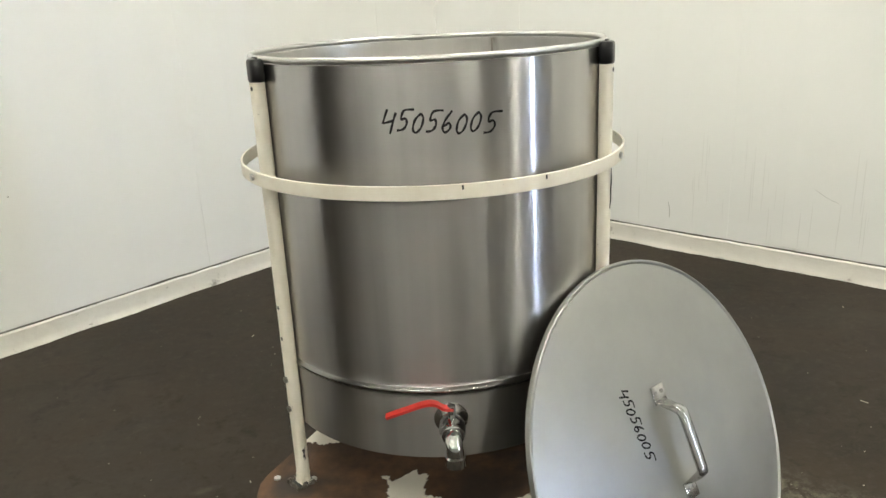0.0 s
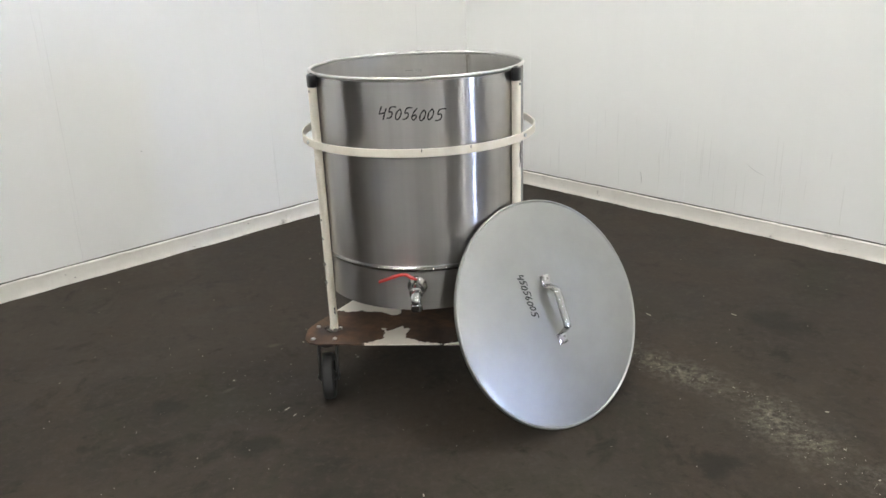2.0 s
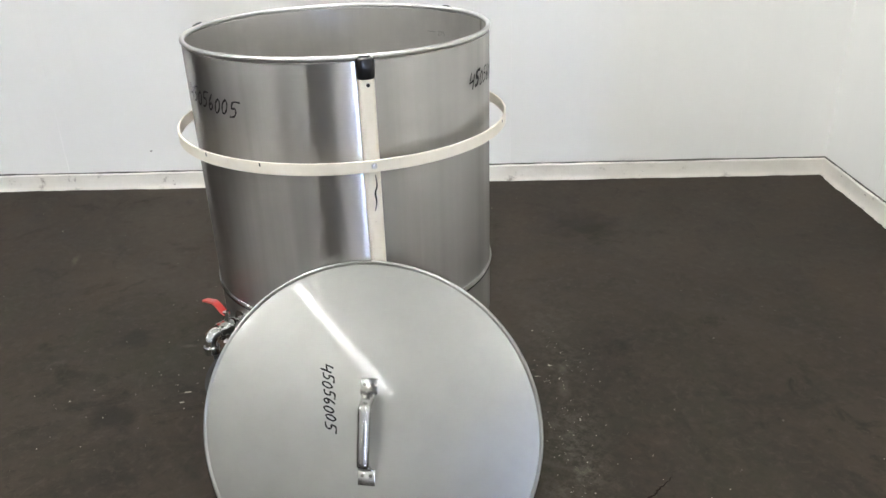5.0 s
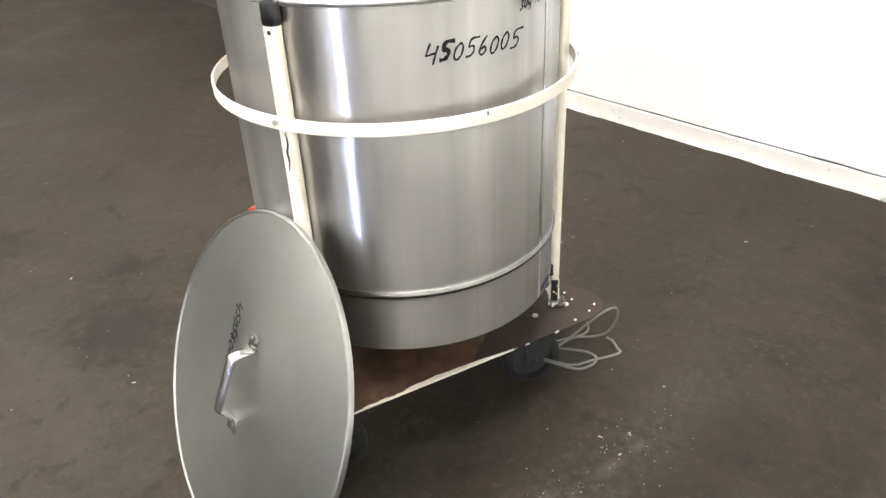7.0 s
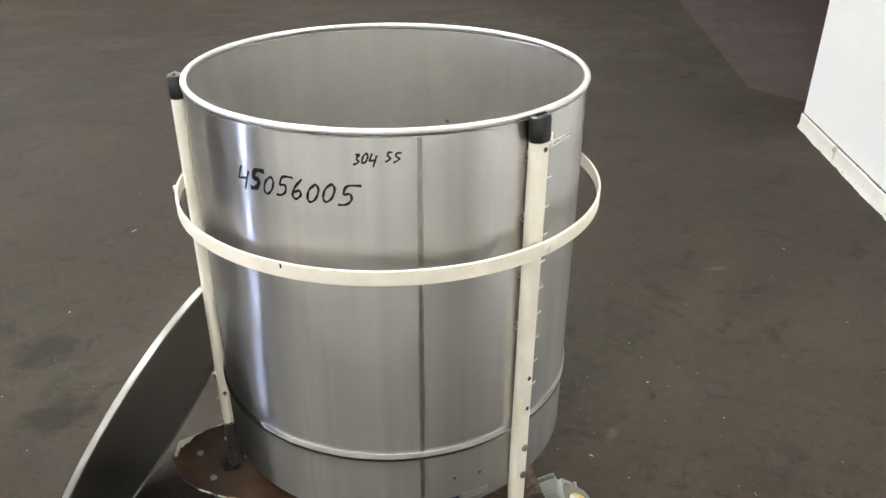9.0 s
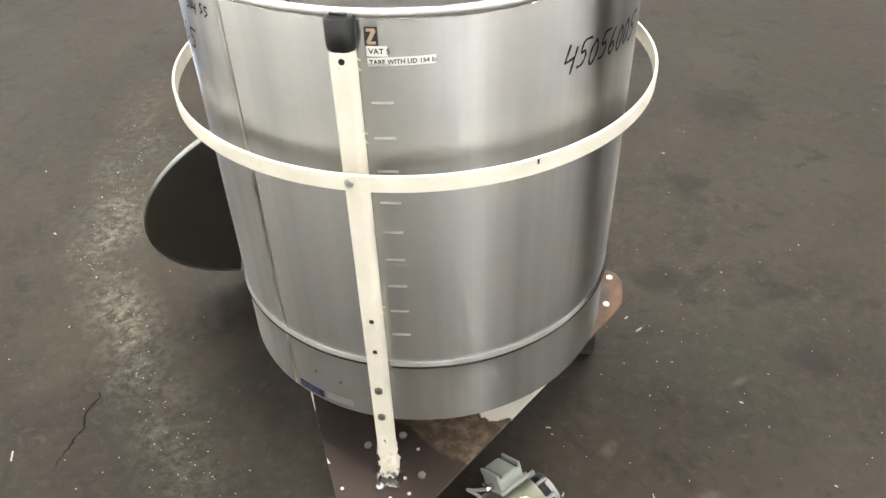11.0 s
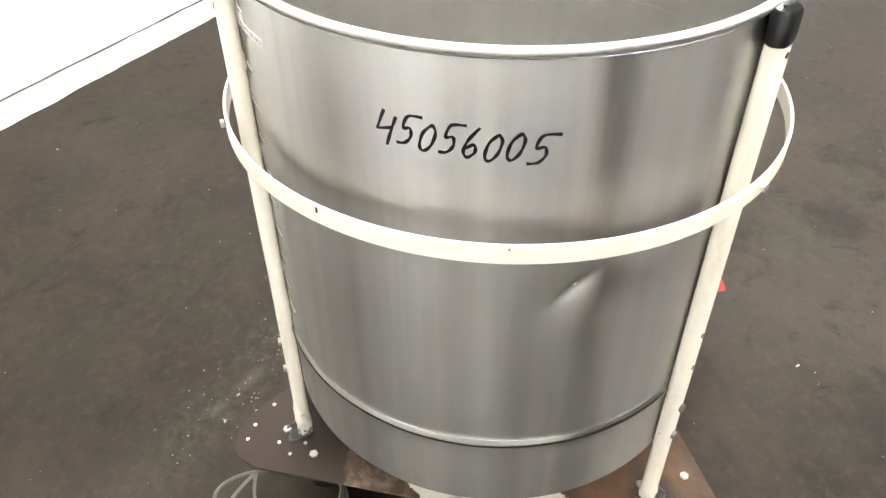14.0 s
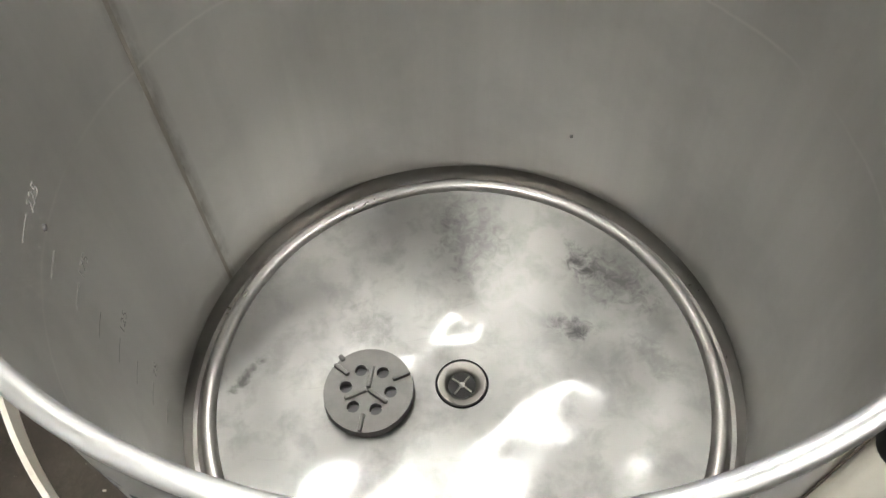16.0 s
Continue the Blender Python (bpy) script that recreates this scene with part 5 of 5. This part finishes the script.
part("end_bell", lathe([(0, -0.116), (0.034, -0.116), (0.056, -0.111), (0.068, -0.100), (MR + 0.001, -0.085), (MR + 0.001, -0.046), (MR - 0.003, -0.044), (0, -0.044)], 64), MOTOR_GREEN, motor, "rounded fan cover", at=axis)
part("bearing_plate", lathe([(0.0, 0.090), (0.014, 0.096), (0.040, 0.098), (0.046, 0.106), (0.046, 0.112), (0.040, 0.114), (0.012, 0.112), (0, 0.112)], 48), DULL_STEEL, motor, "cast end flange", at=axis)
part("core", rod(0.046, 0.030, 40, axis @ Matrix.Translation((0, 0, 0.069))), BLACK, motor)
for k in range(10):
    a = 2 * math.pi * k / 10
    bm = box((0.010, 0.008, 0.034), 0.0015, axis @ Matrix.Rotation(a, 4, "Z") @ Matrix.Translation((0.056, 0, 0.084)))
    part("cooling_rib", bm, DULL_STEEL, motor)
part("shaft", rod(0.007, 0.012, 16, axis @ Matrix.Translation((0, 0, 0.111)), 0.001), CHROME, motor)
tilt_m = Matrix.Translation((0, 0, MR)) @ Matrix.Rotation(radians(-27), 4, "X")
tbox = part("terminal_box", box((0.064, 0.060, 0.040), 0.005, tilt_m @ Matrix.Translation((0.022, 0, MR + 0.024))), BOX_GREY, motor, "grey terminal box")
part("box_lip", box((0.074, 0.070, 0.007), 0.003, tilt_m @ Matrix.Translation((0.022, 0, MR + 0.014))), BOX_GREY, tbox)
part("box_cover", box((0.038, 0.062, 0.006), 0.002, tilt_m @ Matrix.Translation((0.022, 0, MR + 0.0465))), BOX_GREY, tbox)
for sx in (-1, 1):
    part("box_lug", box((0.007, 0.058, 0.014), 0.002, tilt_m @ Matrix.Translation((0.022 + sx * 0.0285, 0, MR + 0.0465))), BOX_GREY, tbox)
    part("box_slot", box((0.005, 0.052, 0.002), 0.0004, tilt_m @ Matrix.Translation((0.022 + sx * 0.0222, 0, MR + 0.0446))), BLACK, tbox)
part("cable_gland", rod(0.008, 0.020, 12, tilt_m @ Matrix.Translation((-0.008, 0, MR + 0.022)) @ Matrix.Rotation(radians(-90), 4, "Y"), 0.001), CHROME, tbox)
for a in (60, 180, 300):
    part("bolt", rod(0.005, 0.006, 6, axis @ Matrix.Rotation(radians(a), 4, "Z") @ Matrix.Translation((0.058, 0, -0.112)), 0.001), CHROME, motor)
part("foot_strap", box((0.10, 0.075, 0.006), 0.002, Matrix.Translation((0.01, 0, 0.003))), MOTOR_GREEN, motor)
plate_bm = bmesh.new()
prev = None
for i in range(13):
    y = -0.0205 + 0.041 * i / 12
    half = 0.027 * math.sqrt(max(0.12, 1 - (y / 0.022) ** 2)) * (1 + 0.05 * math.sin(i * 2.1))
    cur = []
    for k in range(7):
        a = radians(-27) + half * (k / 3 - 1) / MR
        cur.append(plate_bm.verts.new((0.020 + y, (MR + 0.0006) * math.sin(a), MR + 0.001 + (MR + 0.0006) * math.cos(a))))
    if prev:
        for k in range(6):
            plate_bm.faces.new((prev[k], prev[k + 1], cur[k + 1], cur[k]))
    prev = cur
part("nameplate", plate_bm, NAMEPLATE, motor, "worn yellow and silver oval nameplate")
part("housing_seam", box((0.113, 0.003, 0.004), 0.001, Matrix.Translation((0.012, -0.0700, 0.053))), MOTOR_GREEN, motor)

# the cable: from the gland over the bell end, then loose loops on the floor
CR = 0.0037
COIL = [(-0.205, 0.522), (-0.169, 0.475), (-0.130, 0.415), (-0.085, 0.345), (-0.024, 0.325), (0.016, 0.343), (0.042, 0.400), (0.044, 0.465), (0.016, 0.523), (-0.033, 0.554), (-0.086, 0.552),
        (-0.136, 0.525), (-0.162, 0.485), (-0.142, 0.420), (-0.100, 0.360), (-0.050, 0.330), (0.010, 0.335), (0.062, 0.380), (0.087, 0.444), (0.066, 0.488), (0.030, 0.506), (-0.023, 0.514), (-0.067, 0.497),
        (-0.093, 0.460), (-0.102, 0.414), (-0.071, 0.354), (0.000, 0.322), (0.056, 0.362), (0.078, 0.430), (0.054, 0.492), (0.004, 0.558), (-0.048, 0.596), (-0.100, 0.600), (-0.135, 0.590), (-0.152, 0.574)]
inv_m = (Matrix.Translation((-0.258, 0.339, 0)) @ Matrix.Rotation(radians(232.4), 4, "Z")).inverted()
up_line = [tilt_m @ Vector((-0.022, 0, MR + 0.022))]
up_line += [inv_m @ Vector(p) for p in ((-0.185, 0.350, 0.176), (-0.172, 0.352, 0.177), (-0.185, 0.355, 0.176), (-0.208, 0.361, 0.168), (-0.232, 0.377, 0.157), (-0.248, 0.410, 0.149), (-0.255, 0.440, 0.131), (-0.251, 0.470, 0.106), (-0.243, 0.490, 0.078), (-0.222, 0.518, 0.034))]
loops = []
for k, (x, y) in enumerate(COIL):       # the springy far side of the coil stands clear of the floor
    rise = 0.055 * min(1.0, max(0.0, (x + 0.10) / 0.15))
    if k < 13:      # the first turn stands up beside the plate's edge
        rise = max(0.185 * math.exp(-((k - 7.6) / 2.3) ** 2), 0.3 * rise)
    z = CR + 0.001 + 0.0075 * (k // 13) + 0.003 * (k % 13 > 8) + rise
    loops.append(inv_m @ Vector((x - (x + 0.79) * rise / 1.52, y + (1.0 - y) * rise / 1.52, z)))
part("cable", sweep(smooth_line(up_line + loops, 6), CR, 8), CABLE, motor, "coiled grey power cable")

# ---- things far off in the hall ----


def pallet(at, turn):
    """A softwood pallet: three runners of blocks, boards above and below."""
    ob = tagged(new("pallet"), "worn softwood pallet in the hall, boards greyed", "pallet", "pallets in the hall")
    for k in range(3):
        part("runner_board", box((1.2, 0.10, 0.02), 0.002, Matrix.Translation((0, -0.45 + 0.45 * k, 0.0105)), 1), SOFTWOOD, ob, smooth=False)
        for j in range(3):
            part("block", box((0.14, 0.10, 0.085), 0.003, Matrix.Translation((-0.53 + 0.53 * j, -0.45 + 0.45 * k, 0.0630)), 1), SOFTWOOD, ob, smooth=False)
        part("stringer", box((1.2, 0.09, 0.014), 0.002, Matrix.Translation((0, -0.45 + 0.45 * k, 0.1125)), 1), SOFTWOOD, ob, smooth=False)
    for k in range(7):
        part("deck_board", box((0.12, 1.0, 0.02), 0.002, Matrix.Translation((-0.54 + 1.08 * k / 6, 0, 0.1295)), 1), SOFTWOOD, ob, smooth=False)
    ob.matrix_basis = pose(*at, 0, 0, turn)
    return ob


def carton(at, turn, size, label):
    ob = tagged(new("carton"), label, "carton", "cartons in the hall")
    part("box", box(size, 0.01, Matrix.Translation((0, 0, size[2] / 2))), CARTON, ob)
    part("tape", box((0.06, size[1] + 0.004, size[2] * 0.5), 0.001, Matrix.Translation((0, 0, size[2] * 0.5))), SOFTWOOD, ob)
    ob.matrix_basis = pose(*at, 0, 0, turn)
    return ob


TURN = 141.5      # all of them stand square to the hall
pallet((-6.82, -7.93, 0), TURN)
carton((-6.82, -7.93, 0.1400), TURN, (1.16, 0.96, 0.9), "large white carton standing on a softwood pallet")
for q in range(3):
    pallet((-7.17, -6.06, 0.1400 * q), TURN)
pallet((-9.52, -5.24, 0), TURN)
cabinet = tagged(new("metal_cabinet"), "off-white metal cabinet on a dark plinth", "cabinet")
part("body", box((0.85, 0.6, 1.5), 0.01, Matrix.Translation((0, 0, 0.83))), CABINET, cabinet)
part("plinth", box((0.80, 0.55, 0.08), 0.004, Matrix.Translation((0, 0, 0.041))), BLACK, cabinet)
for s in (-1, 1):
    door = part("door", box((0.40, 0.018, 1.4), 0.004, Matrix.Translation((s * 0.208, -0.309, 0.83))), CABINET, cabinet)
    part("handle", box((0.012, 0.02, 0.12), 0.003, Matrix.Translation((s * 0.04, -0.325, 0.9))), DULL_STEEL, door)
cabinet.matrix_basis = pose(-8.24, -5.27, 0, 0, 0, TURN)

# ---- litter on the floor ----


def litter():
    rng = random.Random(31)
    bm = bmesh.new()
    for k in range(640):
        if k >= 410:        # fibres and crumbs caught in the dusty lane
            s = rng.uniform(-1.1, 0.75)
            x, y = 0.87 - max(s, -0.3) + 0.4 * max(-0.3 - s, 0) + rng.gauss(0, 0.085), s
        elif k >= 330:
            x, y = rng.gauss(-0.55, 0.30), rng.gauss(-0.28, 0.34)
        elif k < 290:
            x, y = rng.gauss(0, 1.5), rng.gauss(-0.2, 1.4)
        else:
            s = rng.uniform(-1.1, 0.8)
            x, y = 0.87 - max(s, -0.3) + 0.4 * max(-0.3 - s, 0) + rng.gauss(0, 0.05), s
        ln = rng.uniform(0.001, 0.0036) if rng.random() < 0.965 else rng.uniform(0.006, 0.013)
        wd = ln * rng.uniform(0.25, 0.8)
        bmesh.ops.create_cube(bm, size=1.0, matrix=pose(x, y, 0.0012, rng.uniform(-9, 9), rng.uniform(-9, 9), rng.uniform(0, 360)) @ Matrix.Diagonal((ln, min(wd, 0.004), 0.0014, 1)))
    for x, y, ln, turn in ((0.005, -2.093, 0.05, 30), (-0.498, -0.376, 0.035, 55), (-0.46, -0.416, 0.022, 60), (0.957, 0.403, 0.05, 120), (1.329, 0.393, 0.04, 130), (-0.30, 0.02, 0.02, 10), (-0.36, 0.20, 0.018, 80)):
        bmesh.ops.create_cube(bm, size=1.0, matrix=pose(x, y, 0.0012, 1, -1, turn) @ Matrix.Diagonal((ln * 0.6, 0.0036, 0.0014, 1)))
    return tagged(part("litter", bm, CHIP, smooth=False), "pale paint chips and splinters scattered on the floor", "litter", kind="stuff")


litter()


def crack(points, seed):
    """A thin ragged crack in the floor, wide in places and pinched in others."""
    rng = random.Random(seed)
    bm = bmesh.new()
    prev = None
    line = [Vector(p) for p in points]
    steps = []
    for a, b in zip(line, line[1:]):
        steps += [a.lerp(b, k / 6) for k in range(6)]
    wide = 0.5
    for i, p in enumerate(steps):
        d = (steps[min(i + 1, len(steps) - 1)] - steps[max(i - 1, 0)]).normalized()
        wide = min(1.0, max(0.12, wide + rng.uniform(-0.3, 0.3)))
        side = Vector((-d.y, d.x, 0)) * 0.0026 * wide * (1 - abs(2 * i / (len(steps) - 1) - 1) ** 3)
        mid = p + Vector((rng.uniform(-1, 1), rng.uniform(-1, 1), 0)) * 0.0022
        pair = [bm.verts.new(mid + side), bm.verts.new(mid - side)]
        if prev:
            bm.faces.new((prev[0], prev[1], pair[1], pair[0]))
        prev = pair
    return part("floor_crack", bm, CRACK, bpy.data.objects["floor"], smooth=False)


crack([(0.832, 0.456, 0.002), (0.823, 0.424, 0.002), (0.835, 0.400, 0.002), (0.834, 0.350, 0.002), (0.838, 0.317, 0.002), (0.834, 0.288, 0.002), (0.858, 0.246, 0.002), (0.853, 0.19, 0.002), (0.870, 0.168, 0.002), (0.859, 0.130, 0.002)], 3)
